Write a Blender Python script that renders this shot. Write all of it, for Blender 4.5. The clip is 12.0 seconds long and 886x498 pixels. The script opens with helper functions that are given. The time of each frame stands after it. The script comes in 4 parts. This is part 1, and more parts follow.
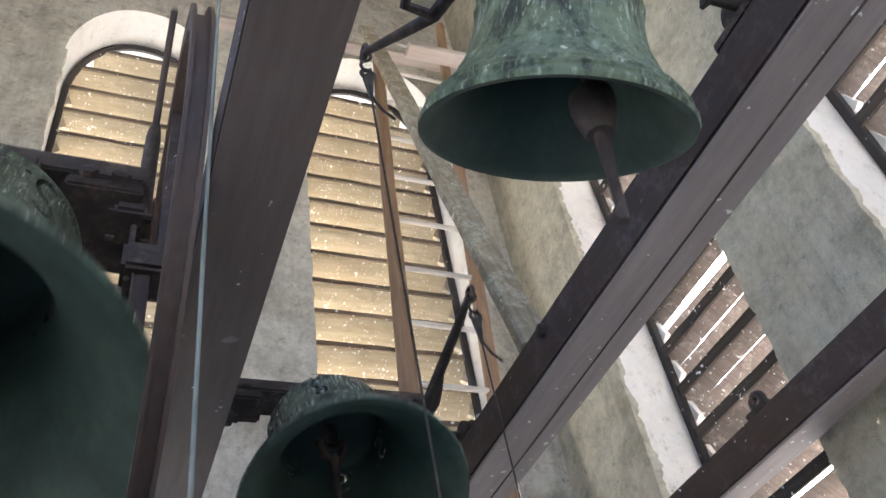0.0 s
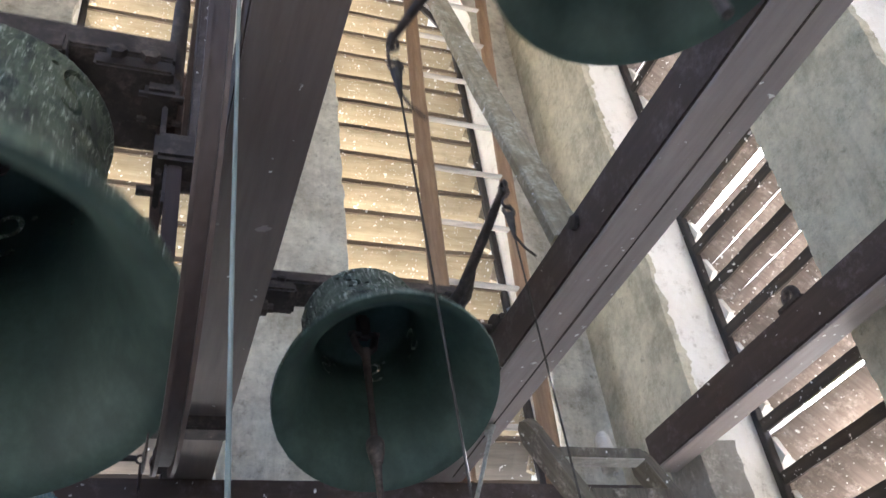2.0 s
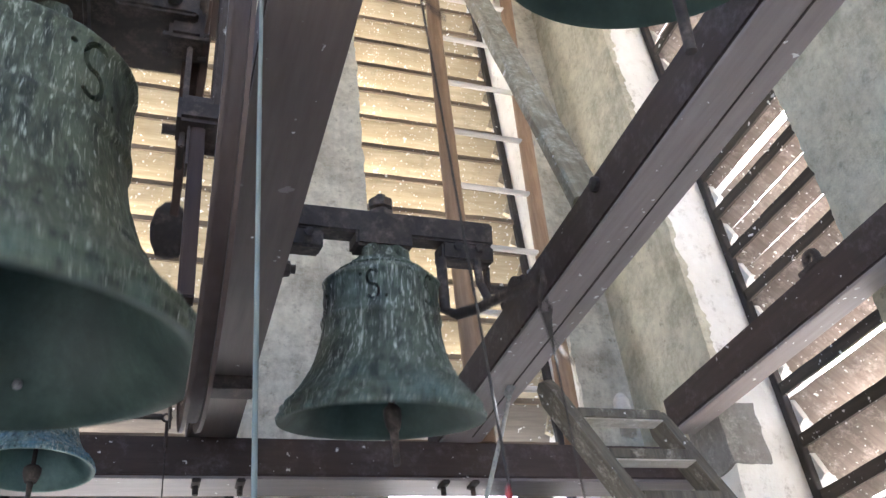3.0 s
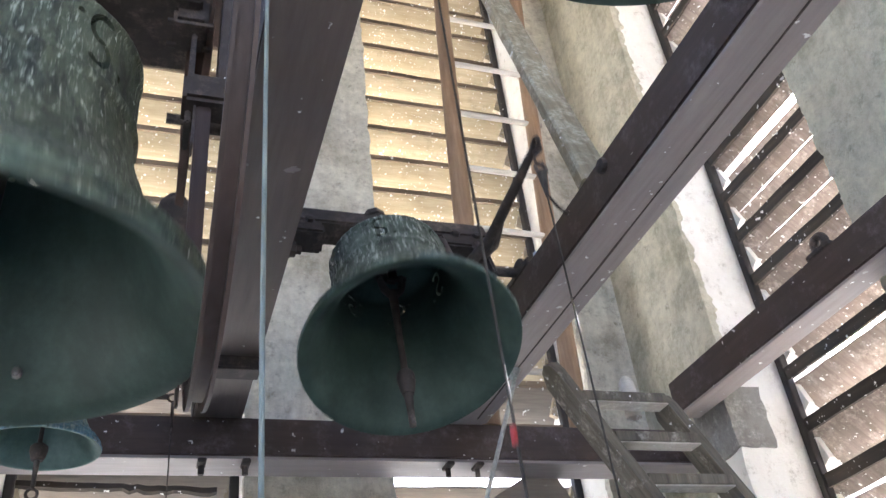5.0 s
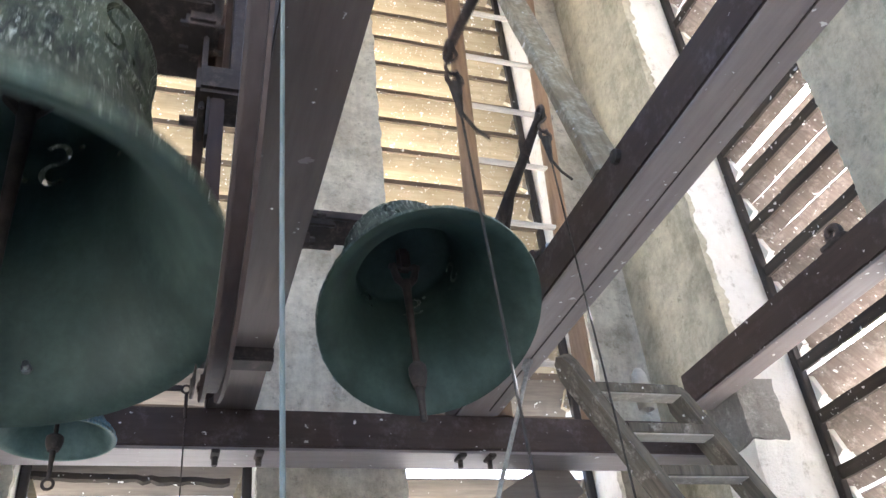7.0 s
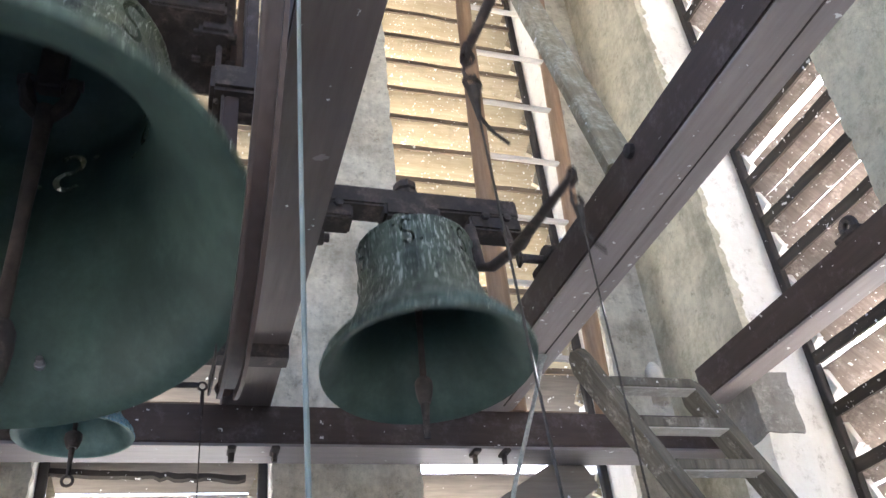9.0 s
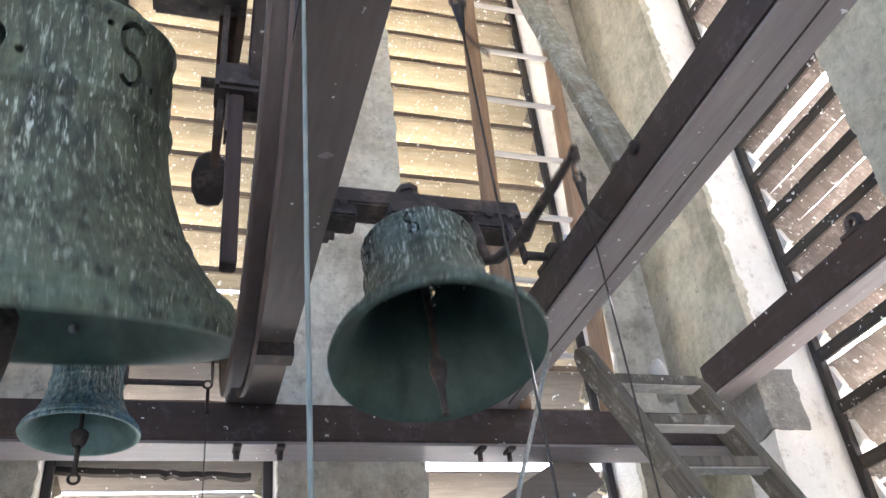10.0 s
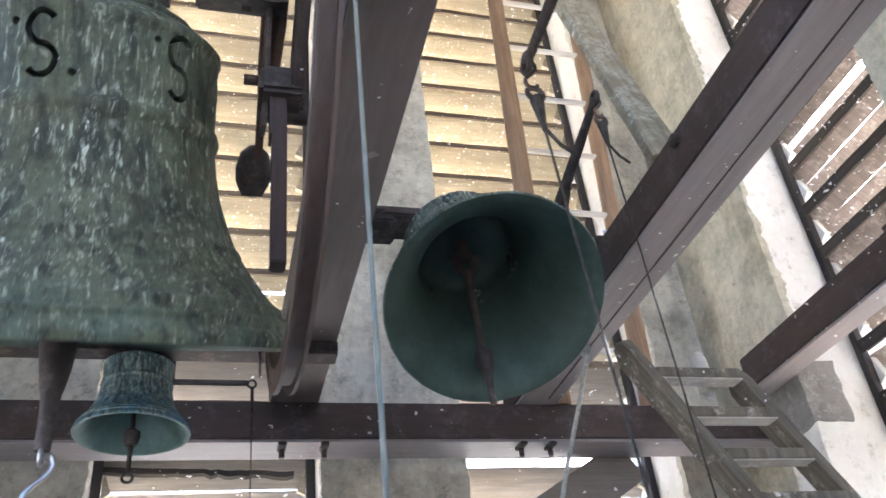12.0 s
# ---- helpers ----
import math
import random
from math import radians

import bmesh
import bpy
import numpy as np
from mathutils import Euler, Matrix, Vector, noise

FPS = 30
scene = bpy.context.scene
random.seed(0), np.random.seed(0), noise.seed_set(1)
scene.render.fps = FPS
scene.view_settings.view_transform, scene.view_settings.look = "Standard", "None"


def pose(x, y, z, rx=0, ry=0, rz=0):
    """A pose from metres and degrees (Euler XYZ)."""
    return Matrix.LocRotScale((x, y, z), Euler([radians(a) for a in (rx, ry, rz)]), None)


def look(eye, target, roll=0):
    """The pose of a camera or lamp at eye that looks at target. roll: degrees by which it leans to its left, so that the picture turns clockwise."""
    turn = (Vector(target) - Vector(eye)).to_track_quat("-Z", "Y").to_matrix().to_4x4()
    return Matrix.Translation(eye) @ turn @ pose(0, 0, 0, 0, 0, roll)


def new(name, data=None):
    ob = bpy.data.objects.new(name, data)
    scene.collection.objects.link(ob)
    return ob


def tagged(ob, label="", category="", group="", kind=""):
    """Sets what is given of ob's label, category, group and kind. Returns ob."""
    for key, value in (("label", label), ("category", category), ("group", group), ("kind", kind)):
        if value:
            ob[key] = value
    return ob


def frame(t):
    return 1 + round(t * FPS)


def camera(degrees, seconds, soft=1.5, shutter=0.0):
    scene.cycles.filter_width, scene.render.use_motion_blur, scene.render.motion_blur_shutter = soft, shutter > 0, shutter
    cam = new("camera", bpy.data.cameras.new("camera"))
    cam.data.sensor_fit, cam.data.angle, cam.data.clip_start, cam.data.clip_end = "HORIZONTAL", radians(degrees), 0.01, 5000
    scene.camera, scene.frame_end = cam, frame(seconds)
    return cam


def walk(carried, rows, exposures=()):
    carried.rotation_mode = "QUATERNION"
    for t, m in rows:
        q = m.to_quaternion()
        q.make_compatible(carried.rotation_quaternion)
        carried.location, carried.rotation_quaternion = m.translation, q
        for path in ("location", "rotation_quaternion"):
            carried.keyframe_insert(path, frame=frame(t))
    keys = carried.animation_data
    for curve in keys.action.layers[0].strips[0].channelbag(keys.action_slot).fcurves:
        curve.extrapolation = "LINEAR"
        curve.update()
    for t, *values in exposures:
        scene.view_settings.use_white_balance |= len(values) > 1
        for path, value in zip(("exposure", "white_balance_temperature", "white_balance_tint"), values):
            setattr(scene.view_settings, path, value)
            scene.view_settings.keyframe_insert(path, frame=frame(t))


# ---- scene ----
# ---- camera and walk ----
cam = camera(55.0, 12.0, soft=1.4, shutter=0.5)
PATH = [
    (0, (0.035, -0.078, 1.548), (0.722, 1.214, 2.911), -11.4),
    (0.5, (0.029, -0.077, 1.543), (0.709, 1.258, 2.869), -10.8),
    (1, (0.034, -0.055, 1.543), (0.706, 1.323, 2.828), -10.1),
    (1.5, (0.041, -0.041, 1.535), (0.708, 1.374, 2.781), -9.6),
    (2, (0.035, -0.033, 1.523), (0.687, 1.42, 2.732), -9.0),
    (2.5, (0.032, -0.035, 1.51), (0.663, 1.454, 2.687), -8.2),
    (3, (0.024, -0.035, 1.501), (0.643, 1.478, 2.653), -7.8),
    (3.5, (0.024, -0.033, 1.501), (0.636, 1.491, 2.642), -7.4),
    (5.5, (0.025, -0.018, 1.5), (0.634, 1.525, 2.618), -7.1),
    (6, (0.016, -0.013, 1.497), (0.615, 1.535, 2.612), -7.0),
    (6.5, (0.016, -0.015, 1.497), (0.608, 1.535, 2.613), -6.9),
    (7, (0.014, -0.015, 1.496), (0.606, 1.538, 2.608), -6.8),
    (9, (0.001, -0.016, 1.491), (0.571, 1.549, 2.599), -6.8),
    (9.5, (-0.001, -0.013, 1.489), (0.564, 1.554, 2.595), -6.8),
    (10, (-0.004, -0.013, 1.49), (0.559, 1.556, 2.595), -6.8),
    (10.5, (-0.004, -0.013, 1.489), (0.557, 1.554, 2.597), -6.7),
    (11, (-0.008, -0.012, 1.488), (0.553, 1.557, 2.594), -6.8),
    (11.5, (-0.019, -0.011, 1.486), (0.533, 1.563, 2.589), -6.9),
    (12, (-0.061, -0.015, 1.475), (0.446, 1.57, 2.585), -6.8),
]
walk(cam, [(t, look(eye, target, roll)) for t, eye, target, roll in PATH], [(0, 3.50, 5720, 13), (1.5, 3.60, 5720, 13), (3.5, 3.89, 5720, 13), (12, 3.99, 5720, 13)])

# ---- world and sun ----
SUN_ELEVATION, SUN_AZIMUTH = 40, 62  # degrees; azimuth from +y (north) towards +x (east)
world = bpy.data.worlds.new("sky")
scene.world = world
world.use_nodes = True
wn = world.node_tree.nodes
sky = wn.new("ShaderNodeTexSky")
sky.sky_type, sky.sun_disc = "NISHITA", False
sky.air_density, sky.dust_density, sky.ozone_density = 0.8, 5.0, 1.0
sky.sun_elevation, sky.sun_rotation = radians(SUN_ELEVATION), radians(SUN_AZIMUTH)
world.node_tree.links.new(sky.outputs[0], wn["Background"].inputs[0])
wn["Background"].inputs[1].default_value = 0.15
sun = new("sun", bpy.data.lights.new("sun", "SUN"))
sun.data.energy, sun.data.angle, sun.data.color = 4.0, radians(0.5), (1.0, 0.94, 0.85)
e, a = radians(SUN_ELEVATION), radians(SUN_AZIMUTH)
sun.matrix_world = look((8 * math.cos(e) * math.sin(a), 8 * math.cos(e) * math.cos(a), 3 + 8 * math.sin(e)), (0, 0, 3))


# ---- materials ----
def material(name, rough=0.8, metal=0.0):
    m = bpy.data.materials.new(name)
    m.use_nodes = True
    b = m.node_tree.nodes["Principled BSDF"]
    b.inputs["Roughness"].default_value, b.inputs["Metallic"].default_value = rough, metal
    return m


def node(m, kind, **values):
    n = m.node_tree.nodes.new(kind)
    for k, v in values.items():
        k = k.replace("_", " ")
        n.inputs[k].default_value = v
    return n


def link(m, a, b):
    m.node_tree.links.new(a, b)


def coords(m, scale=(1, 1, 1), world_space=False):
    """Object coordinates, stretched."""
    tc = m.node_tree.nodes.new("ShaderNodeTexCoord")
    mp = node(m, "ShaderNodeMapping", Scale=scale)
    if world_space:
        g = m.node_tree.nodes.new("ShaderNodeNewGeometry")
        link(m, g.outputs["Position"], mp.inputs[0])
    else:
        link(m, tc.outputs["Object"], mp.inputs[0])
    return mp.outputs[0]


def ramp(m, fac, stops):
    r = m.node_tree.nodes.new("ShaderNodeValToRGB")
    while len(r.color_ramp.elements) < len(stops):
        r.color_ramp.elements.new(0.5)
    for el, (p, c) in zip(r.color_ramp.elements, stops):
        el.position = p
        el.color = (*c, 1) if len(c) == 3 else c
    link(m, fac, r.inputs[0])
    return r.outputs[0]


def mix(m, fac, a, b, mode="MIX"):
    n = m.node_tree.nodes.new("ShaderNodeMix")
    n.data_type, n.blend_type = "RGBA", mode
    for s, v in ((0, fac), (6, a), (7, b)):
        if hasattr(v, "is_output"):
            link(m, v, n.inputs[s])
        else:
            n.inputs[s].default_value = v if s == 0 else (*v, 1)
    return n.outputs[2]


def finish(m, colour, height=None, strength=0.3, distance=0.01, rough=None):
    b = m.node_tree.nodes["Principled BSDF"]
    link(m, colour, b.inputs["Base Color"])
    if rough is not None:
        link(m, rough, b.inputs["Roughness"])
    if height is not None:
        bp = node(m, "ShaderNodeBump", Strength=strength, Distance=distance)
        link(m, height, bp.inputs["Height"])
        link(m, bp.outputs[0], b.inputs["Normal"])
    return m


def noise_of(m, vec, scale, detail=6.0, rough=0.6):
    n = node(m, "ShaderNodeTexNoise", Scale=scale, Detail=detail, Roughness=rough)
    link(m, vec, n.inputs["Vector"])
    return n.outputs[0]


def specks(m, vec, scale, size, share=0.5):
    """White bird droppings: ragged dots of uneven size at random, some left out."""
    warp = node(m, "ShaderNodeTexNoise", Scale=scale * 2.2, Detail=3.0)
    link(m, vec, warp.inputs["Vector"])
    shift = node(m, "ShaderNodeVectorMath")
    shift.operation = "MULTIPLY_ADD"
    link(m, warp.outputs["Color"], shift.inputs[0])
    shift.inputs[1].default_value = (0.9 / scale,) * 3
    link(m, vec, shift.inputs[2])
    v = node(m, "ShaderNodeTexVoronoi", Scale=scale)
    link(m, shift.outputs[0], v.inputs["Vector"])
    sep = m.node_tree.nodes.new("ShaderNodeSeparateColor")
    link(m, v.outputs["Color"], sep.inputs[0])
    grow = m.node_tree.nodes.new("ShaderNodeMath")
    grow.operation = "MULTIPLY_ADD"
    link(m, sep.outputs[1], grow.inputs[0])
    grow.inputs[1].default_value, grow.inputs[2].default_value = 0.16, -0.08
    add = m.node_tree.nodes.new("ShaderNodeMath")
    link(m, v.outputs["Distance"], add.inputs[0])
    link(m, grow.outputs[0], add.inputs[1])
    dot = ramp(m, add.outputs[0], [(0.0, (1, 1, 1)), (size, (1, 1, 1)), (size + 0.05, (0, 0, 0))])
    keep = ramp(m, sep.outputs[0], [(0.0, (0, 0, 0)), (1 - share, (0, 0, 0)), (1 - share + 0.02, (1, 1, 1))])
    n = m.node_tree.nodes.new("ShaderNodeMath")
    n.operation = "MULTIPLY"
    link(m, dot, n.inputs[0])
    link(m, keep, n.inputs[1])
    return n.outputs[0]


def plaster(name, dark, light, stain, white=0.0):
    m = material(name, 0.92)
    v = coords(m, world_space=True)
    big, fine = noise_of(m, v, 1.6, 8, 0.65), noise_of(m, v, 26, 8, 0.75)
    mid = noise_of(m, v, 6, 8, 0.7)
    c = ramp(m, big, [(0.36, dark), (0.5, light), (0.66, stain)])
    c = mix(m, 0.45, c, ramp(m, mid, [(0.38, dark), (0.55, light)]))
    c = mix(m, 0.30, c, ramp(m, fine, [(0.36, dark), (0.62, light)]))
    run = noise_of(m, coords(m, (3.0, 3.0, 0.35), True), 2.2, 6, 0.65)  # water runs
    c = mix(m, ramp(m, run, [(0.52, (0, 0, 0)), (0.7, (0.5, 0.5, 0.5))]), c, dark)
    h = mix(m, 0.5, fine, mid)
    return finish(m, c, h, 0.8, 0.03)


def wood(name, dark, light, along="x", rough=0.75, dots=0.0, bump=0.25, paint=None):
    """Timber with grain along one axis of the object; dots: share of droppings."""
    m = material(name, rough)
    sc = {"x": (1.5, 18, 18), "y": (18, 1.5, 18), "z": (18, 18, 1.5)}[along]
    v = coords(m, sc, world_space=False)
    g = noise_of(m, v, 2.5, 8, 0.65)
    info = m.node_tree.nodes.new("ShaderNodeObjectInfo")
    c = ramp(m, g, [(0.25, dark), (0.75, light)])
    vw = coords(m, world_space=True)
    patch = noise_of(m, vw, 4.0, 5)
    c = mix(m, ramp(m, patch, [(0.4, (0, 0, 0)), (0.7, (0.45, 0.45, 0.45))]), c, dark)
    hs = node(m, "ShaderNodeHueSaturation")
    mr = node(m, "ShaderNodeMapRange")
    mr.inputs["To Min"].default_value, mr.inputs["To Max"].default_value = 0.82, 1.15
    link(m, info.outputs["Random"], mr.inputs["Value"])
    link(m, mr.outputs[0], hs.inputs["Value"])
    link(m, c, hs.inputs["Color"])
    c = hs.outputs[0]
    if dots:
        for scale, size, share in ((15, 0.10, 0.7), (26, 0.12, 0.8), (55, 0.15, 0.6)):
            c = mix(m, specks(m, vw, scale, size, dots * share), c, (0.85, 0.85, 0.82))
    return finish(m, c, g, bump, 0.004)


PLASTER = plaster("lime_plaster", (0.30, 0.27, 0.205), (0.78, 0.745, 0.63), (0.56, 0.525, 0.42))
WHITEWASH = plaster("whitewash", (0.75, 0.72, 0.65), (0.88, 0.86, 0.80), (0.82, 0.795, 0.73))
PLASTER_OLIVE = plaster("olive_stained_plaster", (0.245, 0.225, 0.155), (0.66, 0.62, 0.475), (0.46, 0.43, 0.32))
CONCRETE = plaster("cement_render", (0.15, 0.14, 0.125), (0.32, 0.305, 0.27), (0.22, 0.21, 0.19))
SLAT_PALE = wood("pale_louvre_board", (0.345, 0.285, 0.18), (0.61, 0.53, 0.38), "x", 0.8, 0.8)
SLAT_GREY = wood("weathered_louvre_board", (0.15, 0.122, 0.10), (0.30, 0.257, 0.22), "y", 0.8, 0.5)
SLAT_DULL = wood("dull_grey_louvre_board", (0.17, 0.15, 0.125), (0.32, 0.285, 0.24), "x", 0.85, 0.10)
FRAME_DARK = wood("dark_window_frame", (0.025, 0.02, 0.017), (0.06, 0.05, 0.045), "z", 0.7, 0.1)
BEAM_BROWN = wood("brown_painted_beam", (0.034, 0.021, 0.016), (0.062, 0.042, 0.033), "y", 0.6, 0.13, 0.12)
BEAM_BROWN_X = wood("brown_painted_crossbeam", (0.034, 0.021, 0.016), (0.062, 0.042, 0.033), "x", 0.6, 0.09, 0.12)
# beam undersides: light from below is put into these paler colours
BEAM_UNDER = wood("lavender_lit_underside", (0.265, 0.224, 0.208), (0.38, 0.33, 0.308), "y", 0.5, 0.13, 0.1)
BEAM_UNDER_BROWN = wood("brownish_lit_underside", (0.108, 0.084, 0.070), (0.17, 0.137, 0.119), "y", 0.5, 0.04, 0.1)
BEAM_UNDER_X = wood("lavender_lit_crossbeam_underside", (0.25, 0.22, 0.212), (0.35, 0.315, 0.305), "x", 0.5, 0.06, 0.1)
LADDER_WOOD = wood("orange_brown_pole", (0.19, 0.11, 0.06), (0.37, 0.25, 0.15), "z", 0.55)
RUNG_WOOD = wood("pale_rung", (0.45, 0.42, 0.37), (0.66, 0.62, 0.56), "x", 0.7)
OLD_WOOD = wood("weathered_grey_timber", (0.075, 0.065, 0.05), (0.27, 0.24, 0.185), "z", 0.9, 0.12, 0.7)
LEAN_WOOD = wood("lichened_plank", (0.155, 0.13, 0.082), (0.36, 0.31, 0.21), "z", 0.95, 0.1, 0.7)
STEP_WOOD = wood("pale_worn_tread", (0.42, 0.39, 0.33), (0.66, 0.62, 0.54), "x", 0.85, 0.2, 0.4)
FLOOR_WOOD = wood("floor_boards", (0.18, 0.14, 0.10), (0.34, 0.28, 0.22), "x", 0.85, 0.2)
FLOOR_PALE = plaster("pale_cement_floor", (0.40, 0.39, 0.37), (0.55, 0.54, 0.52), (0.46, 0.45, 0.43))
PLANK_PALE = wood("pale_pink_plank", (0.40, 0.33, 0.28), (0.58, 0.50, 0.44), "x", 0.8)


def worn(m, pale, lo):
    """Pale rubbed and dusty patches over a timber material."""
    b = m.node_tree.nodes["Principled BSDF"]
    c = b.inputs["Base Color"].links[0].from_socket
    v = coords(m, world_space=True)
    f = mix(m, 1.0, ramp(m, noise_of(m, v, 11, 8, 0.72), [(lo, (0, 0, 0)), (lo + 0.14, (0.9, 0.9, 0.9))]), ramp(m, noise_of(m, v, 55, 5, 0.7), [(0.36, (0, 0, 0)), (0.6, (1, 1, 1))]), "MULTIPLY")
    link(m, mix(m, f, c, pale), b.inputs["Base Color"])


worn(OLD_WOOD, (0.58, 0.54, 0.46), 0.52)
worn(WHITEWASH, (0.42, 0.38, 0.31), 0.55)
worn(PLASTER_OLIVE, (0.25, 0.235, 0.17), 0.54)
worn(PLASTER, (0.25, 0.225, 0.165), 0.52)
worn(LEAN_WOOD, (0.52, 0.48, 0.37), 0.46)
worn(STEP_WOOD, (0.70, 0.67, 0.61), 0.44)
worn(CONCRETE, (0.50, 0.48, 0.43), 0.50)
worn(BEAM_BROWN, (0.11, 0.09, 0.085), 0.5)
worn(BEAM_BROWN_X, (0.11, 0.09, 0.085), 0.5)
worn(SLAT_PALE, (0.31, 0.265, 0.175), 0.53)
worn(SLAT_GREY, (0.50, 0.44, 0.38), 0.5)


def iron(name, dark, light, rough=0.6, metal=0.3):
    m = material(name, rough, metal)
    v = coords(m)
    n = noise_of(m, v, 14, 8, 0.7)
    return finish(m, ramp(m, n, [(0.3, dark), (0.7, light)]), n, 0.35, 0.004)


IRON = iron("dark_iron", (0.026, 0.020, 0.017), (0.068, 0.053, 0.045), 0.7, 0.1)
worn(IRON, (0.16, 0.125, 0.10), 0.48)
RUST = iron("rusty_iron", (0.036, 0.026, 0.021), (0.092, 0.067, 0.054), 0.8, 0.2)
STEEL = iron("bare_bolt_steel", (0.25, 0.25, 0.25), (0.5, 0.5, 0.5), 0.35, 0.9)


RUST_RED = iron("red_brown_rusty_iron", (0.058, 0.036, 0.028), (0.135, 0.088, 0.068), 0.85, 0.1)


def bronze(name, dark, mid, pale, streaks, lip=(0.13, 0.19, 0.14), share=0.0, grain=1.0):
    """Green weathered bell metal; streaks of droppings run down the bell."""
    m = material(name, 0.6, 0.1)
    v = coords(m)
    c = ramp(m, noise_of(m, v, 5, 8, 0.65), [(0.32, dark), (0.5, mid), (0.7, pale)])
    fine = noise_of(m, v, 45, 6, 0.7)
    c = mix(m, 0.3, c, ramp(m, fine, [(0.35, dark), (0.7, pale)]))
    h = fine
    if streaks:
        blotch = noise_of(m, coords(m, (1, 1, 0.45)), 8, 5)
        where = ramp(m, blotch, [(0.36, (0, 0, 0)), (0.54, (1, 1, 1))])
        deep = noise_of(m, coords(m, (1, 1, 0.18)), 20 * grain, 5)
        c = mix(m, ramp(m, deep, [(0.36, (0.8, 0.8, 0.8)), (0.48, (0, 0, 0))]), c, (0.016, 0.021, 0.017))
        for scale, lo in ((44, 0.568 - share), (85, 0.562 - share)):
            run = noise_of(m, coords(m, (1, 1, 0.14)), scale * grain, 5, 0.7)
            f = ramp(m, run, [(lo, (0, 0, 0)), (lo + 0.04, (0.3, 0.3, 0.3)), (lo + 0.09, (0.85, 0.85, 0.85))])
            f = mix(m, 1.0, f, where, "MULTIPLY")
            c = mix(m, f, c, streaks)
        low = m.node_tree.nodes.new("ShaderNodeSeparateXYZ")
        link(m, v, low.inputs[0])
        band = ramp(m, low.outputs[2], [(0.0, (0.75, 0.75, 0.75)), (0.07, (0.6, 0.6, 0.6)), (0.16, (0, 0, 0))])
        band = mix(m, 1.0, band, ramp(m, noise_of(m, v, 9, 6), [(0.4, (0, 0, 0)), (0.62, (1, 1, 1))]), "MULTIPLY")
        c = mix(m, band, c, lip)
        d = specks(m, coords(m, (1, 1, 0.4)), 36, 0.11, 0.22)
        c = mix(m, d, c, (0.60, 0.65, 0.57))
        crust = noise_of(m, coords(m, (1, 1, 0.45)), 40 * grain, 5, 0.6)  # rough dark scabs and pale raised crumbs
        c = mix(m, ramp(m, crust, [(0.38, (0.5, 0.5, 0.5)), (0.47, (0, 0, 0))]), c, (0.026, 0.034, 0.026))
        c = mix(m, ramp(m, crust, [(0.60, (0, 0, 0)), (0.70, (0.35, 0.35, 0.35))]), c, streaks)
        h = mix(m, 0.5, fine, mix(m, 0.5, run, crust))
        relief = noise_of(m, v, 16, 3, 0.5)
        h = mix(m, 0.5, h, relief)
        return finish(m, c, h, 0.9, 0.016)
    c = mix(m, ramp(m, noise_of(m, coords(m, (1, 1, 0.15)), 9, 4), [(0.36, (0.6, 0.6, 0.6)), (0.55, (0, 0, 0))]), c, dark)
    return finish(m, c, h, 0.2, 0.003)


BRONZE = bronze("green_weathered_bronze", (0.042, 0.050, 0.031), (0.098, 0.117, 0.072), (0.185, 0.213, 0.138), (0.55, 0.59, 0.47))
BRONZE_TEAL = bronze("green_bronze_with_blue_lip", (0.040, 0.051, 0.036), (0.090, 0.118, 0.086), (0.175, 0.215, 0.165), (0.56, 0.61, 0.54), (0.125, 0.20, 0.19), 0.016)
BRONZE_CROWN = bronze("dull_green_bronze_crown", (0.040, 0.047, 0.030), (0.085, 0.100, 0.066), (0.15, 0.17, 0.12), (0.45, 0.48, 0.40), (0.085, 0.100, 0.066))
BRONZE_PALE = bronze("pale_green_bronze", (0.10, 0.135, 0.082), (0.20, 0.265, 0.165), (0.31, 0.39, 0.26), (0.60, 0.66, 0.53))
BRONZE_BLUE = bronze("blue_green_bronze", (0.06, 0.105, 0.10), (0.16, 0.275, 0.275), (0.32, 0.48, 0.49), (0.78, 0.83, 0.76), (0.08, 0.25, 0.42), 0.05, 1.9)
# smooth metal, with part of the hollow's shade put into its colour
BRONZE_IN = bronze("smooth_green_bronze_shaded_inside", (0.026, 0.045, 0.034), (0.043, 0.075, 0.057), (0.072, 0.114, 0.088), None)
BRONZE_IN_PALE = bronze("pale_teal_bronze_inside", (0.07, 0.12, 0.105), (0.13, 0.21, 0.185), (0.19, 0.28, 0.25), None)


def plain(name, dark, light, rough=0.8, scale=60):
    m = material(name, rough)
    n = noise_of(m, coords(m), scale, 4)
    return finish(m, ramp(m, n, [(0.35, dark), (0.65, light)]), n, 0.4, 0.003)


ROPE_BLUE = plain("pale_blue_rope", (0.17, 0.195, 0.17), (0.28, 0.305, 0.27))
ROPE_DARK = plain("dark_cord", (0.03, 0.026, 0.022), (0.07, 0.06, 0.05))
ROPE_WHITE = plain("off_white_rope", (0.30, 0.31, 0.29), (0.48, 0.49, 0.46))
TAPE_GREEN = plain("green_tape", (0.01, 0.25, 0.14), (0.02, 0.38, 0.22), 0.5)
RED_TAPE = plain("red_tape", (0.35, 0.02, 0.02), (0.5, 0.05, 0.05), 0.5)


